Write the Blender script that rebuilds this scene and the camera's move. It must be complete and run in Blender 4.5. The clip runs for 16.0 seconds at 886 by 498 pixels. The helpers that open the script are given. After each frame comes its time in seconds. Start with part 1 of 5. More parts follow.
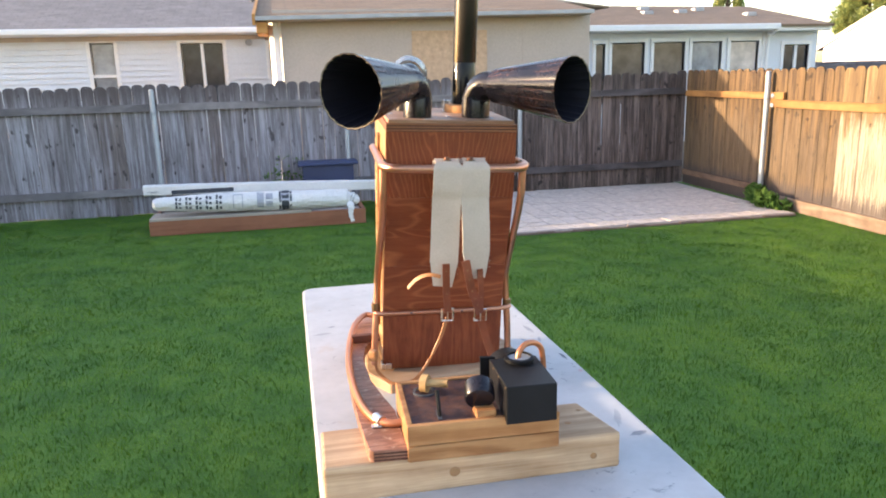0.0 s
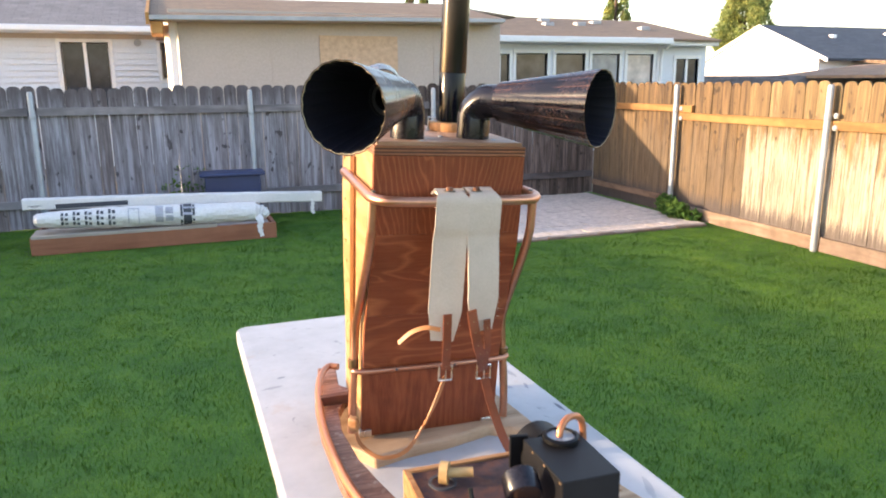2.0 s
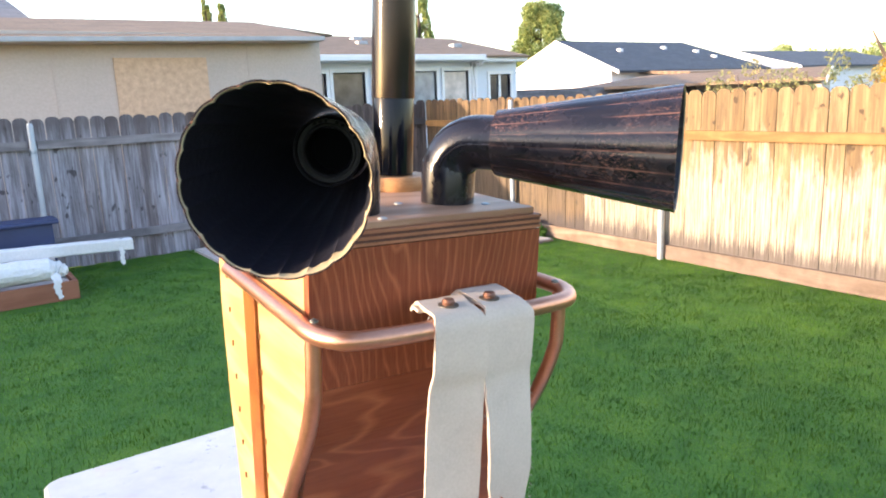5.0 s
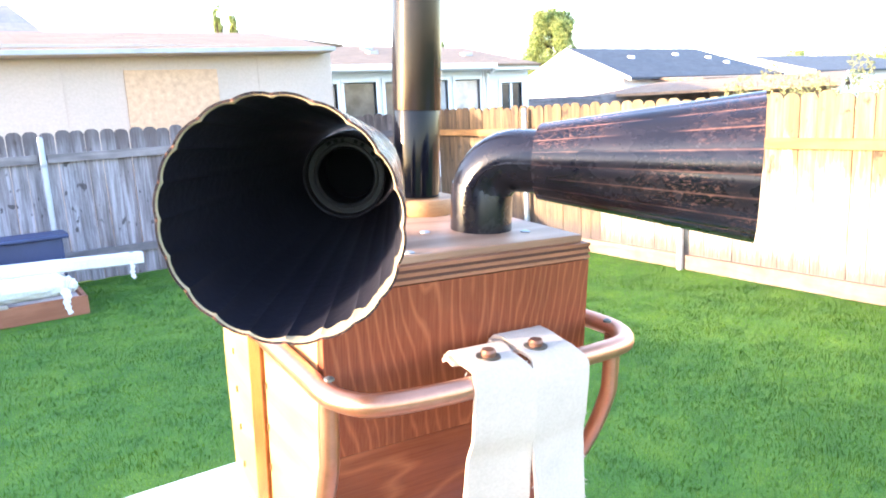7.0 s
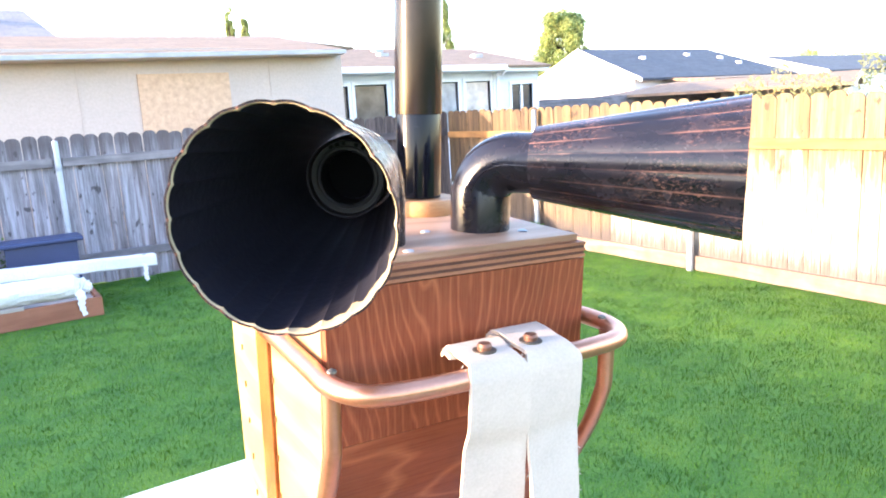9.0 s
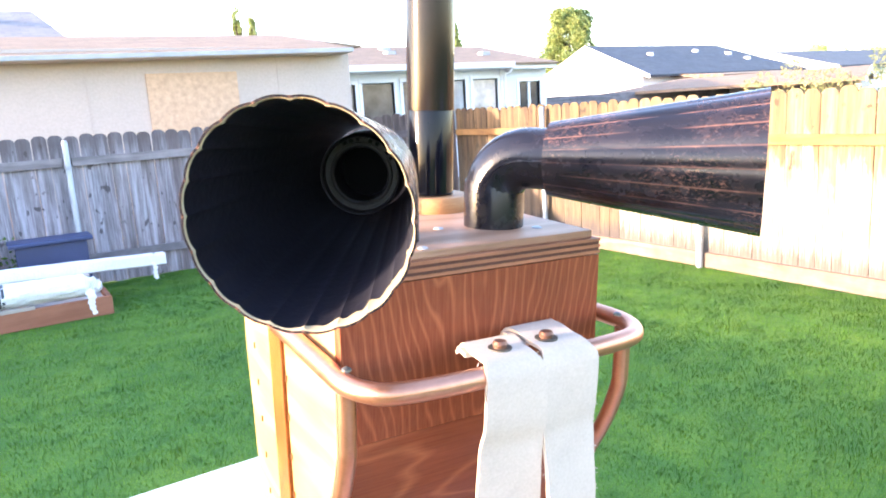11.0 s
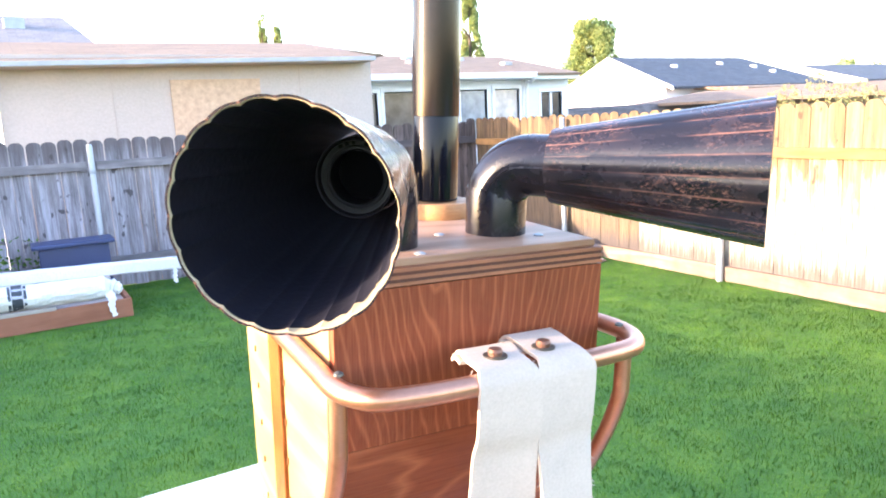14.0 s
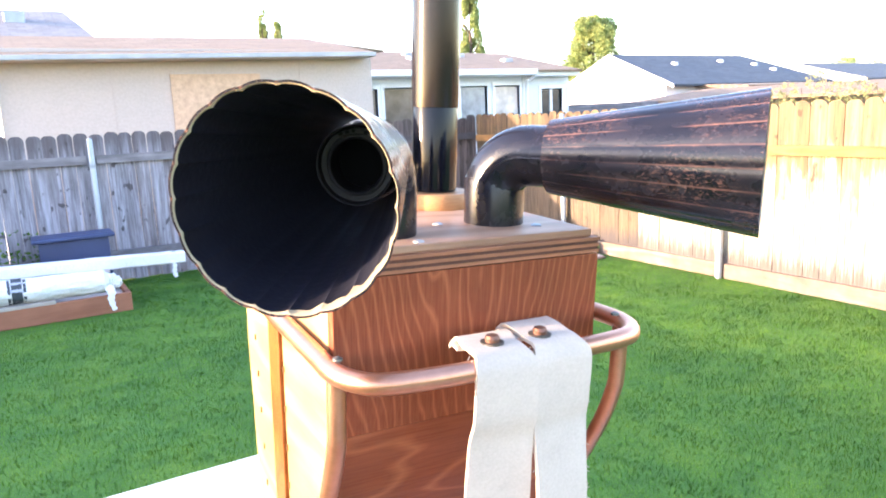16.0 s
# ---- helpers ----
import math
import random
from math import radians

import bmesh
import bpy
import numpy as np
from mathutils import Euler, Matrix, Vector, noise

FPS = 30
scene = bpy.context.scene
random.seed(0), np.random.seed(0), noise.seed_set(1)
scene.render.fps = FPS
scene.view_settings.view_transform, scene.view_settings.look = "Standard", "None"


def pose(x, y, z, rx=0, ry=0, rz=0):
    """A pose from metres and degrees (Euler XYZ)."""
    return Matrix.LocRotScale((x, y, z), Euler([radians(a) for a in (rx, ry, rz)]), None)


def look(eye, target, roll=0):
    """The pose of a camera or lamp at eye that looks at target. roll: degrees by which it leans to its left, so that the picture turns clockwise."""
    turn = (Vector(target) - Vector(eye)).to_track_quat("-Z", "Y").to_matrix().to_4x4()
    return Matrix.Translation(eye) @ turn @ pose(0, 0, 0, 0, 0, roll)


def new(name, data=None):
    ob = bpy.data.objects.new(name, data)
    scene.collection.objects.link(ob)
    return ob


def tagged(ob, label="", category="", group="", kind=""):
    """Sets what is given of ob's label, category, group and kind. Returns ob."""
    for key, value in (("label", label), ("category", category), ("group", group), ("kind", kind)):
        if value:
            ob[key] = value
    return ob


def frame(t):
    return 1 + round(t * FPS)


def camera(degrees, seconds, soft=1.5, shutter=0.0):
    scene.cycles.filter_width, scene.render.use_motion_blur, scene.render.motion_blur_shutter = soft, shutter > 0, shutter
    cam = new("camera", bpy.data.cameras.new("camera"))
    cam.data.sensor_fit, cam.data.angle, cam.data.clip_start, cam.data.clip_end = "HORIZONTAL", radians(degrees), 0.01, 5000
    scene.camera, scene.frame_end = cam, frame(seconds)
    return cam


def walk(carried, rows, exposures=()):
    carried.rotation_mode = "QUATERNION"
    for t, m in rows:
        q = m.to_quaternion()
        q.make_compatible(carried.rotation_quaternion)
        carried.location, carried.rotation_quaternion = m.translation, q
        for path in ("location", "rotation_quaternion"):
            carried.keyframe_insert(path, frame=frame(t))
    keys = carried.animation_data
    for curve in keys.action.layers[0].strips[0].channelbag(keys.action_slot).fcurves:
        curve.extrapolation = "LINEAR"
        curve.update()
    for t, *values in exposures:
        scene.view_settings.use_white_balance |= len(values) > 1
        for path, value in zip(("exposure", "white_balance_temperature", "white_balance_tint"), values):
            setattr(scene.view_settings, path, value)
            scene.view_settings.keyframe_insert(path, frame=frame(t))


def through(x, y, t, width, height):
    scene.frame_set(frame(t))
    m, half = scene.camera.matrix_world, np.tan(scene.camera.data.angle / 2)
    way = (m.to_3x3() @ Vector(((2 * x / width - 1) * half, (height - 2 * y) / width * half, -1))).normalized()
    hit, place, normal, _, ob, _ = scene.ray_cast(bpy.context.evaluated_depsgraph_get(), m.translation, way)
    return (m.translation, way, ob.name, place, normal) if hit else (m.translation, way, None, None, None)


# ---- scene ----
# World: x along the back fence, y towards it, z up; metres.
cam = camera(63.4, 16.0, soft=1.9, shutter=0.5)
PATH = [
    (0, (0.056, -0.183, 1.578), (0.455, 1.72, 1.113), -1.5),
    (0.5, (0.04, -0.167, 1.587), (0.426, 1.743, 1.137), -1.3),
    (1, (-0.001, -0.058, 1.585), (0.489, 1.828, 1.135), -1.1),
    (1.5, (-0.069, 0.069, 1.586), (0.536, 1.922, 1.14), -2.2),
    (2, (-0.082, 0.179, 1.595), (0.593, 2.006, 1.143), -0.4),
    (2.5, (-0.064, 0.331, 1.593), (0.61, 2.163, 1.157), -1.2),
    (3, (-0.061, 0.437, 1.619), (0.606, 2.265, 1.157), -1.7),
    (3.5, (-0.086, 0.613, 1.622), (0.819, 2.347, 1.208), -2.7),
    (4, (-0.137, 0.724, 1.62), (0.997, 2.307, 1.168), -2.8),
    (4.5, (-0.092, 0.806, 1.612), (1.045, 2.389, 1.163), -2.2),
    (4.7, (-0.061, 0.833, 1.614), (1.065, 2.429, 1.186), -2.2),
    (6.8, (0.031, 0.996, 1.618), (1.131, 2.62, 1.228), -2.9),
    (7, (0.029, 0.994, 1.62), (1.125, 2.621, 1.231), -3.0),
    (7.5, (0.028, 0.982, 1.621), (1.123, 2.614, 1.249), -2.7),
    (8, (0.026, 0.975, 1.624), (1.117, 2.611, 1.255), -2.5),
    (8.5, (0.019, 0.969, 1.623), (1.096, 2.613, 1.253), -2.1),
    (9, (0.023, 0.961, 1.622), (1.094, 2.607, 1.239), -3.3),
    (11.5, (0.02, 0.971, 1.62), (1.071, 2.629, 1.234), -3.6),
    (12, (0.027, 0.967, 1.621), (1.085, 2.623, 1.249), -3.3),
    (12.5, (0.029, 0.963, 1.61), (1.066, 2.625, 1.207), -3.1),
    (13, (0.028, 0.956, 1.617), (1.054, 2.636, 1.265), -3.8),
    (13.5, (0.033, 0.956, 1.616), (1.052, 2.642, 1.276), -3.4),
    (14, (0.043, 0.963, 1.614), (1.052, 2.652, 1.255), -2.9),
    (14.5, (0.045, 0.963, 1.614), (1.058, 2.65, 1.255), -2.9),
    (15, (0.047, 0.96, 1.614), (1.08, 2.636, 1.261), -2.6),
    (15.5, (0.042, 0.957, 1.61), (1.055, 2.644, 1.253), -2.4),
    (16, (0.038, 0.953, 1.607), (1.047, 2.64, 1.239), -2.6),
]
EXPOSURES = [(0, 2.42, 6430, 22), (2.5, 2.42, 6360, 22), (4.0, 2.6, 6050, 19), (4.6, 2.52, 5950, 20), (6.8, 3.68, 5640, 22), (8.2, 3.62, 5640, 22), (9.0, 3.54, 5660, 23), (12.0, 3.52, 5680, 24), (16, 3.44, 5700, 24)]
walk(cam, [(t, look(eye, target, roll)) for t, eye, target, roll in PATH], EXPOSURES)

# ---- light ----
SUN_WAY = Vector((0.953, -0.26, -0.165)).normalized()
SUN_EL = math.asin(-SUN_WAY.z)
world = bpy.data.worlds.new("evening_sky")
scene.world = world
world.use_nodes = True
wn = world.node_tree.nodes
sky = wn.new("ShaderNodeTexSky")
sky.sky_type, sky.sun_disc = "NISHITA", False
sky.sun_elevation, sky.sun_rotation = SUN_EL, math.atan2(-SUN_WAY.x, -SUN_WAY.y)
sky.air_density, sky.dust_density, sky.ozone_density = 1.0, 1.3, 0.8
wn["Background"].inputs["Strength"].default_value = 0.15
world.node_tree.links.new(sky.outputs["Color"], wn["Background"].inputs["Color"])
sun = new("sun", bpy.data.lights.new("sun", "SUN"))
sun.data.energy, sun.data.angle, sun.data.color = 2.3, radians(0.6), (1.0, 0.77, 0.45)
sun.matrix_world = look(-20 * SUN_WAY, (0, 0, 0))

# ---- materials ----


def material(name):
    m = bpy.data.materials.new(name)
    m.use_nodes = True
    nt = m.node_tree
    return m, nt, nt.nodes["Principled BSDF"]


def node(nt, kind, **values):
    n = nt.nodes.new("ShaderNode" + kind)
    for key, value in values.items():
        n.inputs[key].default_value = value
    return n


def ramp(nt, fac, stops):
    r = nt.nodes.new("ShaderNodeValToRGB")
    e = r.color_ramp.elements
    while len(e) < len(stops):
        e.new(0.5)
    for el, (p, c) in zip(e, stops):
        el.position, el.color = p, (*c, 1)
    nt.links.new(fac, r.inputs["Fac"])
    return r.outputs["Color"]


def mixed(nt, fac, a, b, blend="MIX"):
    n = nt.nodes.new("ShaderNodeMix")
    n.data_type, n.blend_type = "RGBA", blend
    for key, v in (("Factor", fac), ("A", a), ("B", b)):
        i = [s for s in n.inputs if s.name == key and s.enabled][0]
        if isinstance(v, bpy.types.NodeSocket):
            nt.links.new(v, i)
        else:
            i.default_value = v if key == "Factor" else (*v, 1)
    return [s for s in n.outputs if s.enabled][0]


def coords(nt, scale=(1, 1, 1), turn=(0, 0, 0), shift=0.0):
    tc = nt.nodes.new("ShaderNodeTexCoord")
    mp = node(nt, "Mapping", Scale=scale, Rotation=[radians(a) for a in turn])
    nt.links.new(tc.outputs["Object"], mp.inputs["Vector"])
    if shift:
        info = nt.nodes.new("ShaderNodeObjectInfo")
        mul = node(nt, "VectorMath")
        mul.operation = "MULTIPLY_ADD"
        comb = nt.nodes.new("ShaderNodeCombineXYZ")
        for k in "XYZ":
            nt.links.new(info.outputs["Random"], comb.inputs[k])
        nt.links.new(comb.outputs[0], mul.inputs[0])
        mul.inputs[1].default_value = (shift, shift * 1.7, shift * 2.3)
        nt.links.new(mp.outputs[0], mul.inputs[2])
        return mul.outputs[0]
    return mp.outputs[0]


def noisy(nt, vec, scale, detail=4.0, rough=0.6, distort=0.0):
    n = node(nt, "TexNoise", Scale=scale, Detail=detail, Roughness=rough, Distortion=distort)
    nt.links.new(vec, n.inputs["Vector"])
    return n.outputs["Fac"]


def bumped(nt, bsdf, height, strength, distance):
    b = node(nt, "Bump", Strength=strength, Distance=distance)
    nt.links.new(height, b.inputs["Height"])
    nt.links.new(b.outputs["Normal"], bsdf.inputs["Normal"])


def plain(name, colour, rough=0.6, metal=0.0, vary=0.25, scale=20.0, bump=0.15, depth=0.002, spec=0.5, rough_vary=0.15):
    """A surface of one colour with blotches and fine grain."""
    m, nt, b = material(name)
    v = coords(nt, shift=5.0)
    big, fine = noisy(nt, v, scale * 0.25, 5), noisy(nt, v, scale * 6, 3)
    c = ramp(nt, big, [(0.3, [x * (1 - vary) for x in colour]), (0.7, [min(1, x * (1 + vary)) for x in colour])])
    c = mixed(nt, 0.2, c, ramp(nt, fine, [(0.3, [x * 0.7 for x in colour]), (0.7, [min(1, x * 1.25) for x in colour])]))
    nt.links.new(c, b.inputs["Base Color"])
    b.inputs["Metallic"].default_value = metal
    b.inputs["Specular IOR Level"].default_value = spec
    r = node(nt, "MapRange")
    r.inputs["To Min"].default_value, r.inputs["To Max"].default_value = max(0.05, rough - rough_vary), min(1, rough + rough_vary)
    nt.links.new(big, r.inputs["Value"])
    nt.links.new(r.outputs[0], b.inputs["Roughness"])
    if bump:
        bumped(nt, b, fine, bump, depth)
    return m


def wood(name, dark, light, grain="z", scale=1.0, rough=0.5, rings=9.0, vary=0.25, bump=0.2, distort=2.2, coat=0.0, contrast=(0.25, 0.75), spots=None, stretch=0.16, pores=0.35, arch=None):
    """Sawn or rotary-cut wood: bowed growth lines along one axis, fine pores, and a tint of its own for each board."""
    m, nt, b = material(name)
    k = {"x": (stretch, 1, 1), "y": (1, stretch, 1), "z": (1, 1, stretch)}[grain]
    v = coords(nt, [scale * q for q in k], shift=7.0)
    big = noisy(nt, v, 3.2, 3, 0.5, 0.4)
    wave = node(nt, "Math", Value=0)
    wave.operation = "MULTIPLY"
    wave.inputs[1].default_value = rings
    if arch:
        # growth lines that rise to a point about x = arch[0] and run straight beside it
        tc = nt.nodes.new("ShaderNodeTexCoord")
        sep = nt.nodes.new("ShaderNodeSeparateXYZ")
        nt.links.new(tc.outputs["Object"], sep.inputs[0])
        last = sep.outputs["X"]
        for op, second in (("SUBTRACT", arch[0]), ("MULTIPLY", arch[1]), ("ABSOLUTE", None), ("POWER", 1.5)):
            n = nt.nodes.new("ShaderNodeMath")
            n.operation = op
            nt.links.new(last, n.inputs[0])
            if second is not None:
                n.inputs[1].default_value = second
            last = n.outputs[0]
        up = node(nt, "Math")
        up.operation = "MULTIPLY_ADD"
        up.inputs[1].default_value = arch[2]
        nt.links.new(sep.outputs["Z"], up.inputs[0])
        nt.links.new(last, up.inputs[2])
        add = node(nt, "Math")
        nt.links.new(up.outputs[0], add.inputs[0])
        nt.links.new(big, add.inputs[1])
        big = add.outputs[0]
    nt.links.new(big, wave.inputs[0])
    ping = nt.nodes.new("ShaderNodeMath")
    ping.operation = "PINGPONG"
    ping.inputs[1].default_value = 0.5
    nt.links.new(wave.outputs[0], ping.inputs[0])
    two = nt.nodes.new("ShaderNodeMath")
    two.operation = "MULTIPLY"
    two.inputs[1].default_value = 2.0
    nt.links.new(ping.outputs[0], two.inputs[0])
    k2 = {"x": (0.03, 1, 1), "y": (1, 0.03, 1), "z": (1, 1, 0.03)}[grain]
    fine = noisy(nt, coords(nt, [scale * q for q in k2], shift=3.0), 240, 4, 0.6)
    blot = noisy(nt, coords(nt, (scale, scale, scale), shift=4.0), 6, 4)
    c = ramp(nt, two.outputs[0], [(contrast[0], dark), (contrast[1], light)])
    c = mixed(nt, pores, c, ramp(nt, fine, [(0.35, dark), (0.65, light)]))
    shade = ramp(nt, blot, [(0.3, (1 - vary,) * 3), (0.7, (1 + vary * 0.6,) * 3)])
    c = mixed(nt, 1.0, c, shade, "MULTIPLY")
    info = nt.nodes.new("ShaderNodeObjectInfo")
    own = ramp(nt, info.outputs["Random"], [(0.0, (1 - vary, 1 - vary, 1 - vary * 0.9)), (1.0, (1 + vary * 0.5, 1 + vary * 0.45, 1 + vary * 0.35))])
    c = mixed(nt, 1.0, c, own, "MULTIPLY")
    if spots:
        s = noisy(nt, coords(nt, (scale, scale, scale), shift=9.0), 14, 5, 0.7)
        c = mixed(nt, ramp(nt, s, [(0.56, (0, 0, 0)), (0.68, (1, 1, 1))]), c, spots)
    nt.links.new(c, b.inputs["Base Color"])
    b.inputs["Roughness"].default_value = rough
    b.inputs["Specular IOR Level"].default_value = 0.3
    b.inputs["Coat Weight"].default_value = coat
    b.inputs["Coat Roughness"].default_value = 0.35
    bumped(nt, b, fine, bump, 0.0015)
    return m


def black_plastic(name, worn=0.0, flutes=20):
    """Satin black paint; where worn, copper shows through in scratches and along the flutes about z."""
    m, nt, b = material(name)
    v = coords(nt, shift=3.0)
    f = noisy(nt, v, 22, 5, 0.65)
    c = ramp(nt, f, [(0.3, (0.006, 0.006, 0.009)), (0.75, (0.018, 0.014, 0.018))])
    if worn:
        fine = noisy(nt, coords(nt, (1, 1, 0.5)), 330, 7, 0.85, 0.5)
        zone = noisy(nt, coords(nt, (1, 1, 0.5)), 16, 4, 0.6)
        tc = nt.nodes.new("ShaderNodeTexCoord")
        sep = nt.nodes.new("ShaderNodeSeparateXYZ")
        nt.links.new(tc.outputs["Object"], sep.inputs[0])
        chain = [("ARCTAN2", sep.outputs["Y"], sep.outputs["X"]), ("MULTIPLY", None, flutes / (2 * math.pi)), ("FRACT", None, None), ("PINGPONG", None, 0.5)]
        last = None
        for op, first, second in chain:
            n = nt.nodes.new("ShaderNodeMath")
            n.operation = op
            nt.links.new(first or last, n.inputs[0])
            if isinstance(second, bpy.types.NodeSocket):
                nt.links.new(second, n.inputs[1])
            elif second is not None:
                n.inputs[1].default_value = second
            last = n.outputs[0]
        line = ramp(nt, last, [(0.0, (0.9,) * 3), (0.06, (0, 0, 0))])
        scratch = ramp(nt, fine, [(0.53, (0, 0, 0)), (0.61, (1, 1, 1))])
        where = ramp(nt, zone, [(0.43, (0, 0, 0)), (0.68, (worn,) * 3)])
        some = ramp(nt, zone, [(0.36, (0, 0, 0)), (0.55, (0.85,) * 3)])
        c = mixed(nt, mixed(nt, 1.0, scratch, where, "MULTIPLY"), c, (0.33, 0.155, 0.10))
        c = mixed(nt, mixed(nt, 1.0, line, some, "MULTIPLY"), c, (0.25, 0.12, 0.08))
    nt.links.new(c, b.inputs["Base Color"])
    nt.links.new(ramp(nt, f, [(0.3, (0.20,) * 3), (0.8, (0.34,) * 3)]), b.inputs["Roughness"])
    b.inputs["Specular IOR Level"].default_value = 0.36
    bumped(nt, b, noisy(nt, v, 300, 2), 0.06, 0.0006)
    return m


def fence_wood(name, tones, dark, ears, splash=0.0, bleach=(0.5, 0.5, 0.5), streaks=1.0):
    """Cedar board: upright streaks, knots, weathered ears, and a tone of its own for each board."""
    m, nt, b = material(name)
    info = nt.nodes.new("ShaderNodeObjectInfo")
    base = ramp(nt, info.outputs["Random"], [(i / (len(tones) - 1), t) for i, t in enumerate(tones)])
    streak = noisy(nt, coords(nt, (1, 1, 0.045), shift=11.0), 60, 5, 0.72)
    broad = noisy(nt, coords(nt, (1, 1, 0.06), shift=8.0), 17, 4, 0.6)
    wide = noisy(nt, coords(nt, (1, 1, 0.2), shift=6.0), 9, 5, 0.65)
    knot = noisy(nt, coords(nt, (1, 1, 0.55), shift=17.0), 16, 2, 0.4)
    c = mixed(nt, ramp(nt, streak, [(0.42, (0, 0, 0)), (0.62, (0.6 * streaks,) * 3)]), base, dark)
    c = mixed(nt, ramp(nt, broad, [(0.49, (0, 0, 0)), (0.64, (0.45 * streaks,) * 3)]), c, dark)
    c = mixed(nt, ramp(nt, wide, [(0.48, (0, 0, 0)), (0.70, (0.5,) * 3)]), c, dark)
    c = mixed(nt, ramp(nt, broad, [(0.34, (0.5,) * 3), (0.48, (0, 0, 0))]), c, [min(1, q * 1.25) for q in tones[3]])
    c = mixed(nt, ramp(nt, knot, [(0.66, (0, 0, 0)), (0.71, (0.8,) * 3)]), c, [q * 0.5 for q in dark])
    tc = nt.nodes.new("ShaderNodeTexCoord")
    sep = nt.nodes.new("ShaderNodeSeparateXYZ")
    nt.links.new(tc.outputs["Object"], sep.inputs[0])

    def height(fac, factor):
        n = node(nt, "Math")
        n.operation = "MULTIPLY_ADD"
        n.inputs[1].default_value = factor
        nt.links.new(fac, n.inputs[0])
        nt.links.new(sep.outputs["Z"], n.inputs[2])
        return n.outputs[0]

    half = node(nt, "Math")
    half.operation = "MULTIPLY"
    half.inputs[1].default_value = 0.5
    nt.links.new(height(wide, 0.35), half.inputs[0])
    c = mixed(nt, ramp(nt, half.outputs[0], [(0.70, (0, 0, 0)), (0.84, (ears,) * 3)]), c, dark)
    if splash:
        pale = mixed(nt, 1.0, ramp(nt, height(wide, -1.7), [(0.0, (0.8,) * 3), (0.25, (0, 0, 0))]), ramp(nt, streak, [(0.40, (0.85,) * 3), (0.64, (0.1,) * 3)]), "MULTIPLY")
        c = mixed(nt, pale, c, bleach)
        c = mixed(nt, ramp(nt, height(streak, -0.42), [(0.0, (splash,) * 3), (0.12, (0, 0, 0))]), c, (0.055, 0.043, 0.042))
    nt.links.new(c, b.inputs["Base Color"])
    b.inputs["Roughness"].default_value = 0.85
    bumped(nt, b, streak, 0.4, 0.004)
    return m


def shingle(name, a, c2):
    m, nt, b = material(name)
    v = coords(nt)
    br = node(nt, "TexBrick", Scale=1.0)
    br.inputs["Color1"].default_value, br.inputs["Color2"].default_value = (*a, 1), (*c2, 1)
    br.inputs["Mortar"].default_value = (*[q * 0.6 for q in a], 1)
    br.inputs["Mortar Size"].default_value = 0.006
    br.inputs["Brick Width"].default_value, br.inputs["Row Height"].default_value = 0.3, 0.14
    nt.links.new(v, br.inputs["Vector"])
    f = noisy(nt, v, 3, 6, 0.7)
    c = mixed(nt, 1.0, br.outputs["Color"], ramp(nt, f, [(0.3, (0.75,) * 3), (0.7, (1.2,) * 3)]), "MULTIPLY")
    c = mixed(nt, 0.3, c, ramp(nt, noisy(nt, v, 160, 2), [(0.3, [q * 0.5 for q in a]), (0.7, [q * 1.5 for q in c2])]))
    nt.links.new(c, b.inputs["Base Color"])
    b.inputs["Roughness"].default_value = 0.9
    return m


def foliage(name, dark, light, through=0.45):
    m, nt, b = material(name)
    g = nt.nodes.new("ShaderNodeNewGeometry")
    c = ramp(nt, g.outputs["Random Per Island"], [(0.0, dark), (1.0, light)])
    patch = noisy(nt, coords(nt), 4.5, 5, 0.7)
    c = mixed(nt, 1.0, c, ramp(nt, patch, [(0.34, (0.68, 0.78, 0.74)), (0.5, (1, 1, 1)), (0.66, (1.36, 1.16, 1.06))]), "MULTIPLY")
    wide = noisy(nt, coords(nt), 1.3, 4, 0.6)
    c = mixed(nt, 1.0, c, ramp(nt, wide, [(0.34, (0.80, 0.88, 0.9)), (0.5, (1, 1, 1)), (0.66, (1.24, 1.09, 1.0))]), "MULTIPLY")
    nt.links.new(c, b.inputs["Base Color"])
    b.inputs["Roughness"].default_value = 0.6
    b.inputs["Specular IOR Level"].default_value = 0.12
    tr = nt.nodes.new("ShaderNodeBsdfTranslucent")
    nt.links.new(c, tr.inputs["Color"])
    mx = node(nt, "MixShader", Fac=through)
    nt.links.new(b.outputs[0], mx.inputs[1])
    nt.links.new(tr.outputs[0], mx.inputs[2])
    nt.links.new(mx.outputs[0], nt.nodes["Material Output"].inputs["Surface"])
    return m


def glass_pane(name, tint):
    """Window glass before a dim room."""
    m, nt, b = material(name)
    v = coords(nt, shift=9.0)
    c = ramp(nt, noisy(nt, v, 2.2, 3), [(0.35, [q * 0.5 for q in tint]), (0.7, tint)])
    nt.links.new(c, b.inputs["Base Color"])
    b.inputs["Roughness"].default_value = 0.06
    b.inputs["Specular IOR Level"].default_value = 0.35
    return m


def blotched_plate():
    """Dark bronze plate with rusty and bluish blotches."""
    m, nt, b = material("blotched_metal_panel")
    v = coords(nt)
    f = noisy(nt, v, 24, 6, 0.7, 0.6)
    c = ramp(nt, f, [(0.30, (0.022, 0.018, 0.026)), (0.48, (0.075, 0.042, 0.042)), (0.60, (0.13, 0.055, 0.035)), (0.72, (0.16, 0.11, 0.10))])
    nt.links.new(c, b.inputs["Base Color"])
    b.inputs["Metallic"].default_value = 0.25
    nt.links.new(ramp(nt, noisy(nt, v, 60, 4), [(0.3, (0.3,) * 3), (0.7, (0.6,) * 3)]), b.inputs["Roughness"])
    return m


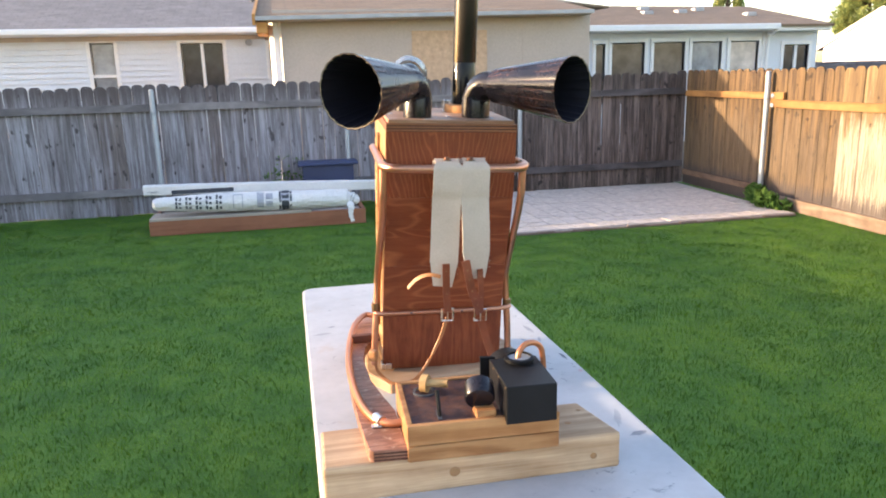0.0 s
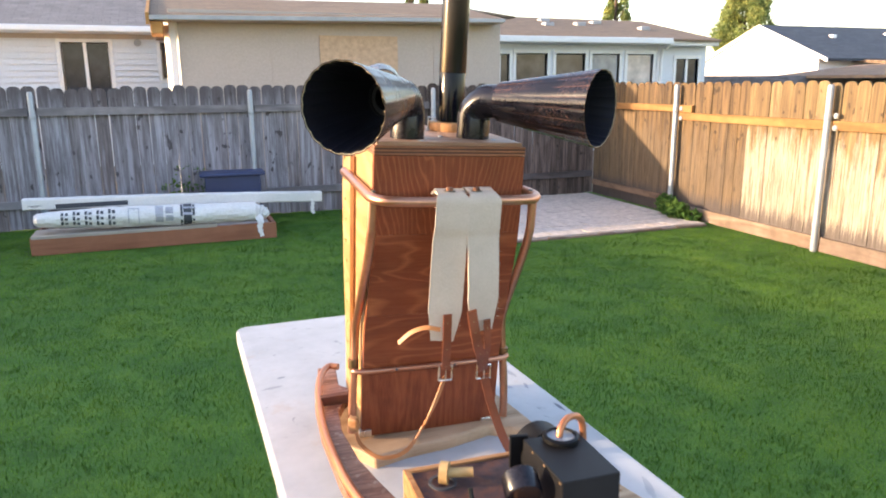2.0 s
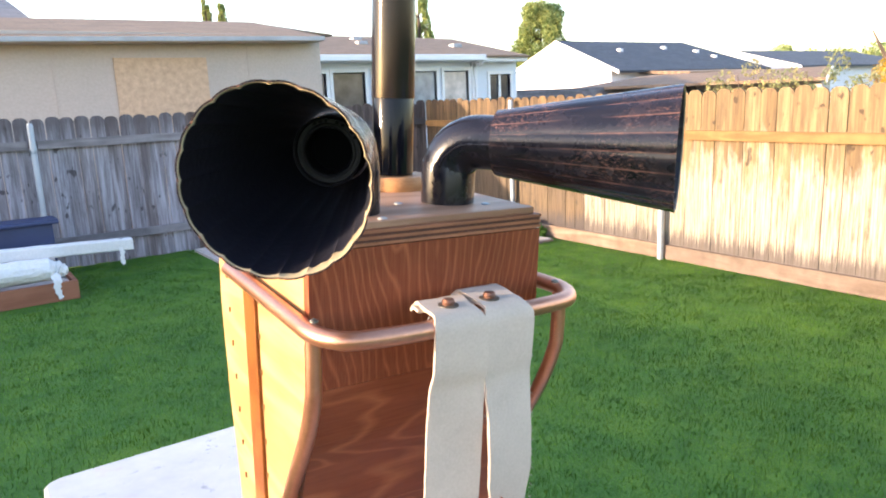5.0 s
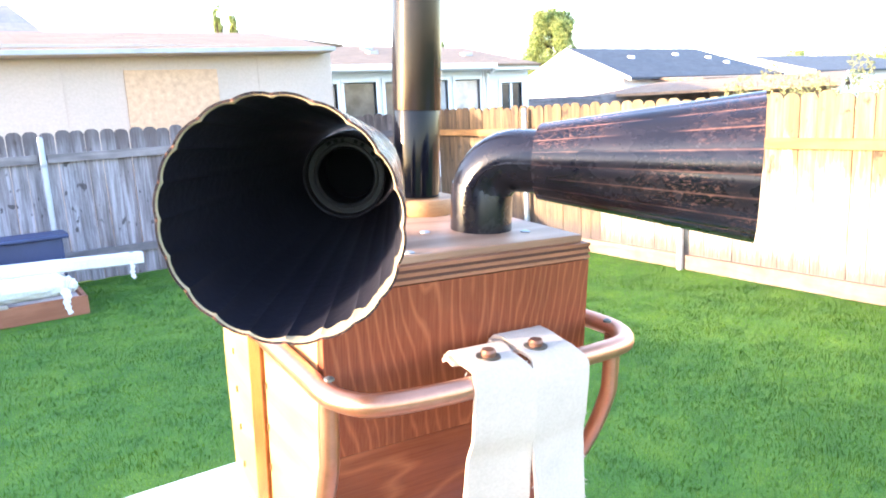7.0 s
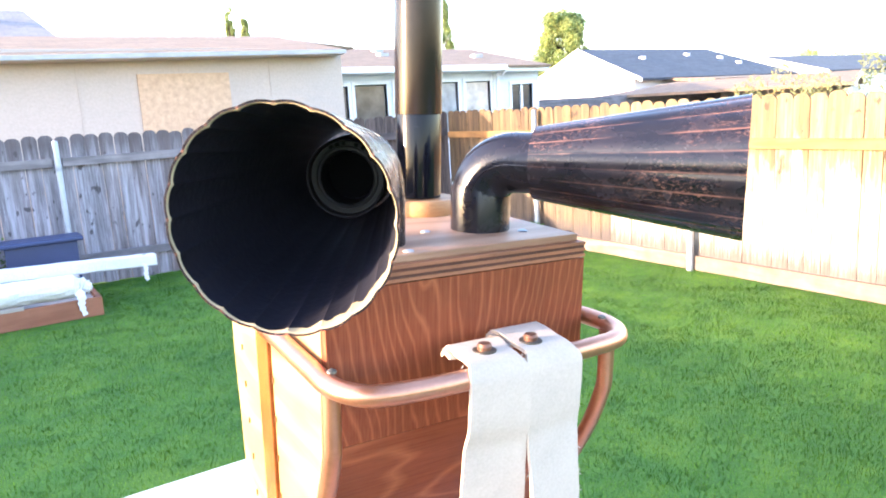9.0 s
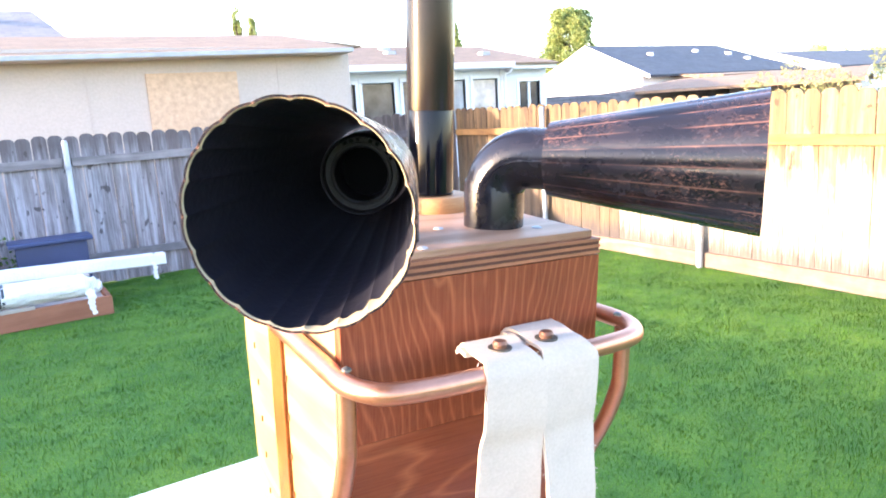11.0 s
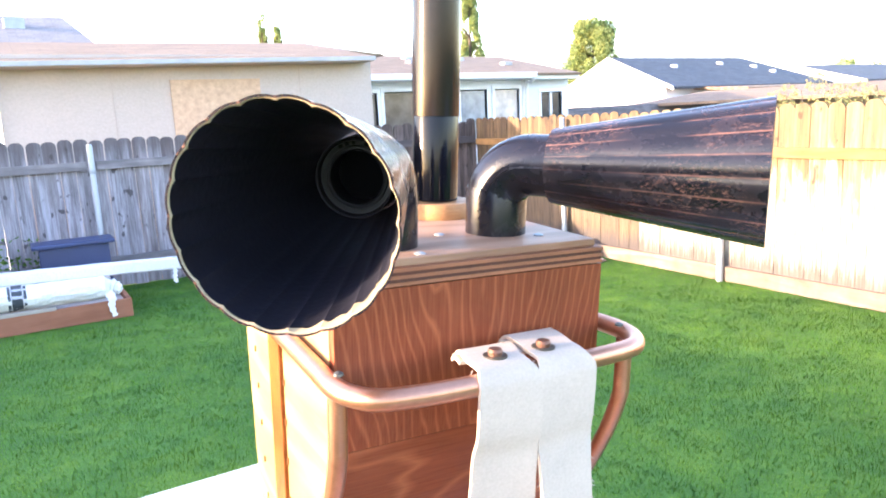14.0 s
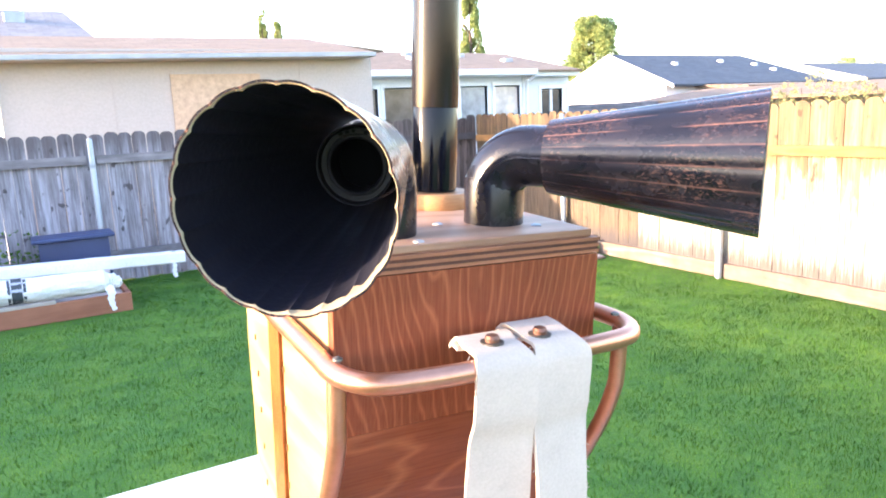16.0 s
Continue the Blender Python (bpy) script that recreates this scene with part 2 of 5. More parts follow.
M_BOX_V = wood("stained_ply_upright", (0.178, 0.036, 0.012), (0.35, 0.110, 0.042), "z", 2.6, 0.45, 9, 0.16, 0.15, contrast=(0.62, 1.0), stretch=0.2, pores=0.35, arch=(-0.005, 8.0, -1.6))
M_BOX_LOW = wood("stained_ply_foot", (0.15, 0.030, 0.010), (0.27, 0.075, 0.027), "z", 3.4, 0.45, 13, 0.16, 0.15, contrast=(0.35, 1.0), stretch=0.08, pores=0.5)
M_BOX_H = wood("stained_ply_level", (0.18, 0.038, 0.0125), (0.335, 0.105, 0.039), "x", 1.9, 0.45, 21, 0.16, 0.15, contrast=(0.60, 1.0), stretch=0.2, pores=0.3)
M_BOX_SIDE = wood("golden_ply_side", (0.40, 0.215, 0.078), (0.57, 0.36, 0.16), "x", 2.0, 0.45, 8, 0.12, 0.15, coat=0.1)
M_LID = wood("stained_ply_lid", (0.29, 0.152, 0.088), (0.43, 0.255, 0.16), "x", 2.0, 0.5, 7, 0.15, 0.15)
M_PLY_D = plain("ply_edge_dark", (0.085, 0.027, 0.013), 0.7, vary=0.4, scale=60)
M_PLY_L = plain("ply_edge_light", (0.28, 0.11, 0.05), 0.7, vary=0.3, scale=60)
M_STRIP = wood("oiled_batten", (0.15, 0.044, 0.006), (0.25, 0.085, 0.013), "z", 3.0, 0.4, 6, 0.1)
M_PINE = wood("raw_pine", (0.36, 0.215, 0.115), (0.585, 0.405, 0.25), "x", 1.1, 0.65, 13, 0.22, 0.25, contrast=(0.1, 0.85), stretch=0.09, pores=0.45)
M_PINE_KNOT = plain("pine_knot", (0.31, 0.165, 0.07), 0.6, 0, 0.3, 60, 0.1)
M_PINE_END = wood("raw_pine_frame", (0.28, 0.115, 0.038), (0.46, 0.235, 0.095), "x", 2.5, 0.55, 8, 0.14, 0.12)
M_TOGGLE = wood("pale_turned_wood", (0.40, 0.23, 0.085), (0.55, 0.35, 0.15), "x", 3.0, 0.5, 7, 0.12, 0.1)
M_ARM = wood("walnut_stained_ply", (0.21, 0.086, 0.048), (0.40, 0.20, 0.125), "x", 3.2, 0.5, 14, 0.2, 0.15, spots=(0.42, 0.28, 0.20))
M_PANEL = blotched_plate()
M_COPPER = plain("aged_copper", (0.50, 0.24, 0.15), 0.36, 0.9, 0.28, 26, 0.05, rough_vary=0.12)
M_HOSE = plain("copper_hose", (0.52, 0.20, 0.09), 0.35, 0.55, 0.25, 30, 0.05)
M_STEEL = plain("bright_steel", (0.62, 0.60, 0.57), 0.28, 1.0, 0.15, 60, 0.05)
M_BRASS = plain("aged_brass", (0.30, 0.19, 0.10), 0.4, 0.9, 0.3, 60, 0.05)
M_CANVAS = plain("cotton_webbing", (0.50, 0.412, 0.335), 0.95, 0, 0.10, 50, 0.12, 0.0005, spec=0.1)
M_LEATHER = plain("brown_leather", (0.19, 0.046, 0.016), 0.45, 0, 0.35, 60, 0.3, 0.001)
M_THONG = plain("tan_leather", (0.42, 0.17, 0.06), 0.5, 0, 0.2, 60, 0.3, 0.001)
M_BLACK = black_plastic("black_pipe")
M_WORN = black_plastic("rubbed_black_horn", 0.95)
M_SLEEVE = plain("satin_brown_black", (0.014, 0.010, 0.009), 0.12, 0, 0.4, 20, 0.03, spec=0.22, rough_vary=0.05)
M_GLOSS = plain("gloss_black_pipe", (0.005, 0.005, 0.008), 0.14, 0, 0.3, 20, 0.03, spec=0.2, rough_vary=0.06)
M_BLACKBOX = plain("black_painted_box", (0.007, 0.007, 0.008), 0.45, 0, 0.6, 40, 0.15, spec=0.24)
M_INSIDE = plain("dull_black", (0.009, 0.009, 0.015), 0.45, 0, 0.4, 30, 0.2, spec=0.35)
# cream of the sun on the horn rims, put into the lip colour
M_LIP = plain("sunlit_bare_lip", (0.26, 0.21, 0.13), 0.6, 0, 0.4, 60, 0.2)
M_RING = plain("matt_black", (0.012, 0.010, 0.013), 0.5, 0, 0.25, 30, 0.1, spec=0.35)
# near-black of the moulded marks and of the shade painted in the throat
M_MARK_SHADE = plain("mark_and_shade_black", (0.004, 0.004, 0.005), 0.95, 0, 0.3, 30, 0.1, spec=0.05)
M_WASHER = plain("dull_grey_washer", (0.13, 0.12, 0.10), 0.45, 0.7, 0.3, 60, 0.05)
M_RIVET = plain("bronze_rivet", (0.17, 0.085, 0.058), 0.45, 0.7, 0.3, 60, 0.05)


def spot(nt, c, at, radii, turn, colour, strength):
    """A smudge of its own shape at one place."""
    tc = nt.nodes.new("ShaderNodeTexCoord")
    mp = node(nt, "Mapping", Location=(*at, 0.728), Rotation=(0, 0, radians(turn)), Scale=(*radii, 1.0))
    mp.vector_type = "TEXTURE"
    nt.links.new(tc.outputs["Object"], mp.inputs["Vector"])
    wob = node(nt, "TexNoise", Scale=2.6, Detail=5.0, Roughness=0.7)
    nt.links.new(mp.outputs[0], wob.inputs["Vector"])
    far = node(nt, "VectorMath")
    far.operation = "LENGTH"
    nt.links.new(mp.outputs[0], far.inputs[0])
    add = nt.nodes.new("ShaderNodeMath")
    nt.links.new(far.outputs["Value"], add.inputs[0])
    nt.links.new(wob.outputs["Fac"], add.inputs[1])
    return mixed(nt, ramp(nt, add.outputs[0], [(0.85, (strength,) * 3), (1.45, (0, 0, 0))]), c, colour)


def table_white():
    m, nt, b = material("weathered_white_tabletop")
    v = coords(nt)
    f = noisy(nt, v, 5, 6, 0.65)
    c = ramp(nt, f, [(0.3, (0.35, 0.35, 0.36)), (0.7, (0.48, 0.48, 0.485))])
    stain = noisy(nt, coords(nt, (1, 1, 1), (0, 0, 31)), 26, 6, 0.72, 0.8)
    rare = noisy(nt, coords(nt, (1, 1, 1), (0, 0, 12)), 4, 3, 0.5)
    mark = mixed(nt, 1.0, ramp(nt, stain, [(0.60, (0, 0, 0)), (0.66, (0.85,) * 3)]), ramp(nt, rare, [(0.5, (0, 0, 0)), (0.6, (1, 1, 1))]), "MULTIPLY")
    c = mixed(nt, mark, c, (0.14, 0.15, 0.17))
    warm = noisy(nt, coords(nt, (1, 1, 1), (0, 0, 70)), 13, 5, 0.6)
    c = mixed(nt, ramp(nt, warm, [(0.60, (0, 0, 0)), (0.72, (0.35,) * 3)]), c, (0.40, 0.29, 0.21))
    for at, radii, turn, colour, strength in (((0.817, 1.728), (0.013, 0.06), 4, (0.06, 0.07, 0.10), 0.95), ((0.822, 1.604), (0.016, 0.02), 0, (0.42, 0.20, 0.20), 0.7), ((0.75, 1.90), (0.018, 0.03), 30, (0.16, 0.17, 0.22), 0.7), ((0.80, 1.89), (0.012, 0.05), -10, (0.16, 0.17, 0.21), 0.7), ((0.80, 1.21), (0.05, 0.022), 8, (0.12, 0.13, 0.16), 0.8), ((0.155, 2.22), (0.03, 0.014), 10, (0.12, 0.13, 0.16), 0.75),
                                               ((0.694, 1.10), (0.015, 0.009), 0, (0.05, 0.05, 0.06), 1.0), ((0.79, 1.30), (0.02, 0.10), -20, (0.24, 0.25, 0.28), 0.6), ((0.12, 2.15), (0.07, 0.02), 10, (0.2, 0.2, 0.22), 0.6), ((0.80, 2.0), (0.02, 0.08), 8, (0.15, 0.16, 0.19), 0.6)):
        c = spot(nt, c, at, radii, turn, colour, strength)
    nt.links.new(c, b.inputs["Base Color"])
    b.inputs["Roughness"].default_value = 0.5
    bumped(nt, b, noisy(nt, v, 260, 2), 0.25, 0.0008)
    return m


M_TABLE = table_white()
M_FENCE_OLD = fence_wood("grey_cedar", [(0.26, 0.235, 0.255), (0.35, 0.33, 0.365), (0.19, 0.155, 0.155), (0.37, 0.35, 0.39), (0.29, 0.27, 0.295), (0.225, 0.185, 0.178)], (0.072, 0.056, 0.056), 0.75)
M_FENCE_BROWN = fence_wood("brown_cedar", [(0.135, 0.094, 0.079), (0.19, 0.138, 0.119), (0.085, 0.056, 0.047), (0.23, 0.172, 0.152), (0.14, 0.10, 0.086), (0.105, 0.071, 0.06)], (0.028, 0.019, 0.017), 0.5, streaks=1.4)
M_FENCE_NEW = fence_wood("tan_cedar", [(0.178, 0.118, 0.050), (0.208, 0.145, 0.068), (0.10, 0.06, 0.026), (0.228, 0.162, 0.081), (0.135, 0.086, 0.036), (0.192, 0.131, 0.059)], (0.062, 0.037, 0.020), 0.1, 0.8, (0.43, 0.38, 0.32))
# tan cedar of the fence corner, its cast shade darkened into the colour
M_FENCE_SHADED = fence_wood("shaded_tan_cedar", [(0.130, 0.078, 0.032), (0.154, 0.097, 0.043), (0.060, 0.034, 0.016), (0.165, 0.106, 0.050), (0.088, 0.053, 0.024), (0.138, 0.085, 0.036)], (0.028, 0.016, 0.009), 0.1, 0.9, (0.13, 0.095, 0.062), 1.25)
M_RAIL_DARK = wood("dark_grey_rail", (0.075, 0.062, 0.060), (0.14, 0.12, 0.118), "x", 1.0, 0.85, 5, 0.2, 0.3)
M_RAIL_OLD = wood("grey_rail", (0.14, 0.125, 0.13), (0.25, 0.225, 0.23), "x", 1.0, 0.85, 5, 0.2, 0.3)
M_RAIL_NEW = wood("orange_rail", (0.19, 0.095, 0.032), (0.29, 0.155, 0.055), "y", 1.0, 0.8, 5, 0.2, 0.3)
M_KICK_PALE = wood("pale_kick_board", (0.16, 0.11, 0.078), (0.25, 0.18, 0.135), "y", 1.0, 0.85, 5, 0.25, 0.3)
M_KICK = wood("kick_board", (0.10, 0.062, 0.042), (0.18, 0.118, 0.082), "y", 1.0, 0.85, 5, 0.25, 0.3)
M_GALV = plain("galvanised_steel", (0.33, 0.35, 0.37), 0.45, 0.3, 0.15, 20, 0.05)
M_STUCCO = plain("tan_wall_panel", (0.47, 0.40, 0.345), 0.9, 0, 0.04, 6, 0.08, 0.002, spec=0.2)
M_FASCIA = plain("grey_fascia_paint", (0.38, 0.38, 0.39), 0.6, 0, 0.2, 14, 0.1)
M_SIDING = plain("white_vinyl_siding", (0.67, 0.68, 0.72), 0.55, 0, 0.05, 6, 0.1, spec=0.3)
M_WHITE = plain("white_trim_paint", (0.78, 0.755, 0.745), 0.5, 0, 0.05, 8, 0.1)
M_ROOF_BROWN = shingle("brown_shingles", (0.175, 0.112, 0.070), (0.23, 0.155, 0.10))
M_ROOF_GREY = shingle("grey_shingles", (0.205, 0.178, 0.17), (0.262, 0.23, 0.218))
M_ROOF_SLATE = shingle("dark_slate_shingles", (0.05, 0.058, 0.072), (0.075, 0.083, 0.098))
M_OSB = plain("strand_board", (0.54, 0.375, 0.25), 0.8, 0, 0.22, 60, 0.3, spec=0.2)
# orange glow of the low sun is put into this board colour
M_EAVE = wood("sunlit_eave_board", (0.40, 0.18, 0.045), (0.54, 0.28, 0.09), "x", 1.0, 0.7, 5, 0.1)
M_GLASS = glass_pane("window_glass", (0.06, 0.065, 0.08))
M_GLASS_WARM = glass_pane("warm_window_glass", (0.20, 0.165, 0.14))
M_GLASS_PALE = glass_pane("pale_curtained_glass", (0.78, 0.68, 0.62))
M_CURTAIN = glass_pane("curtained_glass", (0.46, 0.47, 0.49))
M_PAVER = plain("pink_grey_paver", (0.53, 0.46, 0.405), 0.9, 0, 0.28, 50, 0.5, 0.004, spec=0.2)
M_JOINT = plain("sand_joint", (0.46, 0.40, 0.37), 0.95, 0, 0.25, 50, 0.3)
M_EDGING = plain("brown_edging", (0.20, 0.145, 0.115), 0.9, 0, 0.3, 30, 0.3)
M_BED = wood("redwood_bed_board", (0.22, 0.085, 0.045), (0.30, 0.125, 0.07), "x", 0.8, 0.8, 5, 0.12, 0.2)
M_WRAP = plain("white_plastic_wrap", (0.70, 0.675, 0.645), 0.45, 0, 0.08, 9, 0.5, 0.012)
M_INK = plain("dark_print", (0.045, 0.05, 0.06), 0.5, 0, 0.2, 20, 0.1)
M_PRINT = plain("faded_grey_print", (0.36, 0.36, 0.39), 0.5, 0, 0.25, 60, 0.1)
M_CARD = plain("grey_cardboard", (0.36, 0.31, 0.26), 0.85, 0, 0.15, 14, 0.2)
M_TOTE = plain("navy_plastic", (0.03, 0.042, 0.105), 0.45, 0, 0.2, 8, 0.1)
M_BARK = plain("bark", (0.10, 0.07, 0.05), 0.95, 0, 0.4, 12, 0.8, 0.02)
M_LEAF = foliage("leaf_green", (0.14, 0.19, 0.06), (0.36, 0.42, 0.16))
M_WEED = foliage("weed_green", (0.04, 0.10, 0.02), (0.12, 0.22, 0.05))
M_LEAF_Y = foliage("leaf_olive", (0.20, 0.20, 0.09), (0.40, 0.37, 0.18))
M_LEAF_O = foliage("leaf_orange", (0.42, 0.22, 0.015), (0.60, 0.38, 0.05))
M_BLADE = foliage("grass_blade", (0.084, 0.228, 0.011), (0.178, 0.358, 0.030), 0.25)


def ground_green():
    m, nt, b = material("lawn_soil")
    v = coords(nt)
    f, g, h = noisy(nt, v, 1.3, 4, 0.6), noisy(nt, v, 60, 4, 0.7), noisy(nt, v, 4.5, 5, 0.7)
    c = ramp(nt, g, [(0.3, (0.046, 0.133, 0.007)), (0.7, (0.080, 0.182, 0.013))])
    c = mixed(nt, 1.0, c, ramp(nt, h, [(0.34, (0.68, 0.78, 0.74)), (0.5, (1, 1, 1)), (0.66, (1.36, 1.16, 1.06))]), "MULTIPLY")
    c = mixed(nt, 1.0, c, ramp(nt, f, [(0.34, (0.80, 0.88, 0.9)), (0.5, (1, 1, 1)), (0.66, (1.24, 1.09, 1.0))]), "MULTIPLY")
    tc = nt.nodes.new("ShaderNodeTexCoord")
    sep = nt.nodes.new("ShaderNodeSeparateXYZ")
    nt.links.new(tc.outputs["Object"], sep.inputs[0])
    past = nt.nodes.new("ShaderNodeMath")
    past.operation = "GREATER_THAN"
    past.inputs[1].default_value = 9.3
    nt.links.new(sep.outputs["Y"], past.inputs[0])
    c = mixed(nt, past.outputs[0], c, ramp(nt, f, [(0.3, (0.17, 0.14, 0.10)), (0.7, (0.25, 0.21, 0.15))]))
    nt.links.new(c, b.inputs["Base Color"])
    b.inputs["Roughness"].default_value = 0.9
    bumped(nt, b, g, 0.6, 0.02)
    return m


M_GROUND = ground_green()

# ---- building helpers ----


def mesh_of(name, bm, mat, smooth=False):
    bm.normal_update()
    if smooth:
        for e in bm.edges:
            if len(e.link_faces) == 2 and e.calc_face_angle(0.0) > 0.6:
                e.smooth = False
    me = bpy.data.meshes.new(name)
    bm.to_mesh(me)
    bm.free()
    me.materials.append(mat)
    if smooth:
        me.polygons.foreach_set("use_smooth", [True] * len(me.polygons))
    return me


def part(name, bm, mat, parent=None, label="", smooth=False, m=None):
    """Links a bmesh as one mesh object under a thing or a part."""
    ob = new(name, mesh_of(name, bm, mat, smooth))
    if parent is not None:
        ob.parent = parent
    if m is not None:
        ob.matrix_basis = m
    if label:
        ob["label"] = label
    return ob


def thing(name, label, category, group="", kind="", m=None):
    ob = new(name)
    ob.empty_display_size = 0.1
    if m is not None:
        ob.matrix_basis = m
    return tagged(ob, label, category, group, kind)


def box(lo, hi, bevel=0.0, bm=None):
    bm = bm or bmesh.new()
    r = bmesh.ops.create_cube(bm, size=1)
    lo, hi = Vector(lo), Vector(hi)
    for v in r["verts"]:
        v.co = Vector([(lo[i] + hi[i]) / 2 + v.co[i] * (hi[i] - lo[i]) for i in range(3)])
    if bevel:
        edges = list({e for v in r["verts"] for e in v.link_edges})
        bmesh.ops.bevel(bm, geom=edges, offset=bevel, segments=2, profile=0.5, affect="EDGES")
    return bm


def prism(points, z0, z1, bevel=0.0):
    """An outline in x, y raised from z0 to z1."""
    bm = bmesh.new()
    f = bm.faces.new([bm.verts.new((x, y, z0)) for x, y in points])
    r = bmesh.ops.extrude_face_region(bm, geom=[f])
    bmesh.ops.translate(bm, vec=(0, 0, z1 - z0), verts=[v for v in r["geom"] if isinstance(v, bmesh.types.BMVert)])
    bmesh.ops.recalc_face_normals(bm, faces=bm.faces)
    if bevel:
        bmesh.ops.bevel(bm, geom=list(bm.edges), offset=bevel, segments=2, profile=0.5, affect="EDGES")
    return bm


def spline(points, steps=8):
    """Catmull-Rom through the points."""
    p = [Vector(q) for q in points]
    p = [2 * p[0] - p[1]] + p + [2 * p[-1] - p[-2]]
    out = []
    for i in range(1, len(p) - 2):
        a, b, c, d = p[i - 1:i + 3]
        for k in range(steps):
            t = k / steps
            out.append(0.5 * (2 * b + (c - a) * t + (2 * a - 5 * b + 4 * c - d) * t * t + (3 * b - a - 3 * c + d) * t ** 3))
    return out + [p[-2]]


def sweep(points, radius, sides=14, bm=None, flat=1.0, up=(0, 0, 1), cap=True, radii=None):
    """A tube along a polyline; flat below 1 makes a band."""
    bm = bm or bmesh.new()
    rings, pts = [], [Vector(p) for p in points]
    n = None
    for i, p in enumerate(pts):
        d = (pts[min(i + 1, len(pts) - 1)] - pts[max(i - 1, 0)]).normalized()
        if n is None:
            ref = Vector(up) if abs(d.dot(Vector(up))) < 0.95 else Vector((0, 1, 0))
            n = (ref - d * ref.dot(d)).normalized()
        else:
            n = (n - d * n.dot(d)).normalized()
        s = d.cross(n)
        r = radii[i] if radii else radius
        rings.append([bm.verts.new(p + r * (math.cos(a) * s + flat * math.sin(a) * n)) for a in [2 * math.pi * k / sides for k in range(sides)]])
    for a, b in zip(rings, rings[1:]):
        for k in range(sides):
            bm.faces.new((a[k], a[(k + 1) % sides], b[(k + 1) % sides], b[k]))
    if cap:
        bm.faces.new(rings[0][::-1]), bm.faces.new(rings[-1])
    return bm


def lathe(profile, sides=32, bm=None, closed=False):
    """A profile of (radius, z) turned about z."""
    bm = bm or bmesh.new()
    rings = [[bm.verts.new((r * math.cos(2 * math.pi * k / sides), r * math.sin(2 * math.pi * k / sides), z)) for k in range(sides)] for r, z in profile]
    pairs = list(zip(rings, rings[1:])) + ([(rings[-1], rings[0])] if closed else [])
    for a, b in pairs:
        for k in range(sides):
            bm.faces.new((a[k], a[(k + 1) % sides], b[(k + 1) % sides], b[k]))
    if not closed:
        bm.faces.new(rings[0][::-1]), bm.faces.new(rings[-1])
    return bm


def axis_pose(at, way):
    """A pose at a point whose z runs along way."""
    q = Vector(way).to_track_quat("Z", "Y").to_matrix().to_4x4()
    return Matrix.Translation(at) @ q


def band(points, width, thick, across, bm=None, widths=None):
    """A flat strap along points; across is its sideways direction."""
    bm = bm or bmesh.new()
    pts, rings = [Vector(p) for p in points], []
    for i, p in enumerate(pts):
        d = (pts[min(i + 1, len(pts) - 1)] - pts[max(i - 1, 0)]).normalized()
        a = Vector(across[i] if isinstance(across, list) else across)
        a = (a - d * a.dot(d)).normalized()
        n, w = d.cross(a), (widths[i] if widths else width) / 2
        rings.append([bm.verts.new(p + s * w * a + q * thick / 2 * n) for s, q in ((-1, -1), (1, -1), (1, 1), (-1, 1))])
    for a, b in zip(rings, rings[1:]):
        for k in range(4):
            bm.faces.new((a[k], a[(k + 1) % 4], b[(k + 1) % 4], b[k]))
    bm.faces.new(rings[0][::-1]), bm.faces.new(rings[-1])
    return bm

# ---- ground ----
FENCE_Y, FENCE_X, FENCE_H = 9.25, 5.62, 1.57
bm = bmesh.new()
bmesh.ops.create_grid(bm, x_segments=60, y_segments=60, size=400)
tagged(part("ground", bm, M_GROUND), "mown green lawn ground reaching far past the fence", "lawn", kind="structure")

# patio of square pavers in the fence corner
PATIO = (2.25, 5.45, 6.62, 9.12)
patio = tagged(part("patio", box((PATIO[0], PATIO[2], -0.05), (PATIO[1], PATIO[3], 0.0285)), M_JOINT), "pinkish grey paver patio in the fence corner", "patio", kind="structure")

for k in range(16):
    x = PATIO[0] + 0.2 * k
    part("edging", prism([(x, 6.575), (x + 0.197, 6.575), (x + 0.197, 6.612), (x, 6.612)], -0.03, 0.022 + 0.006 * math.sin(k * 2.3), 0.004), M_EDGING, patio)

# ---- fences ----


def picket_mesh(name, mat, height, width=0.1375, thick=0.017):
    h, w = height, width / 2
    pts = [(-w, 0), (w, 0), (w, h - 0.044), (w - 0.012, h - 0.019), (w - 0.034, h - 0.003), (w - 0.05, h)]
    pts += [(-x, z) for x, z in pts[:1:-1]]
    bm = prism(pts, -thick / 2, thick / 2)
    bmesh.ops.rotate(bm, verts=bm.verts, matrix=Matrix.Rotation(radians(90), 3, "X"))
    return mesh_of(name, bm, mat)


def post_parts(parent, at, height, towards):
    """A round steel post with a cap and two rail brackets."""
    x, y = at
    bm = lathe([(0.03, -0.2), (0.03, height - 0.02), (0.024, height), (0.004, height + 0.006)], 14)
    p = part("post", bm, M_GALV, parent, "round galvanised steel post", True, pose(x, y, 0))
    for z in (0.26, 1.26):
        w = Vector(towards) * 0.05
        part("bracket", lathe([(0.0315, z - 0.03), (0.0335, z - 0.025), (0.0335, z + 0.025), (0.0315, z + 0.03)], 14), M_GALV, p, "", True)
        part("bolt", lathe([(0.012, -0.03), (0.014, 0.0), (0.014, 0.02)], 10), M_GALV, p, "", True, axis_pose((0, 0, z), w))


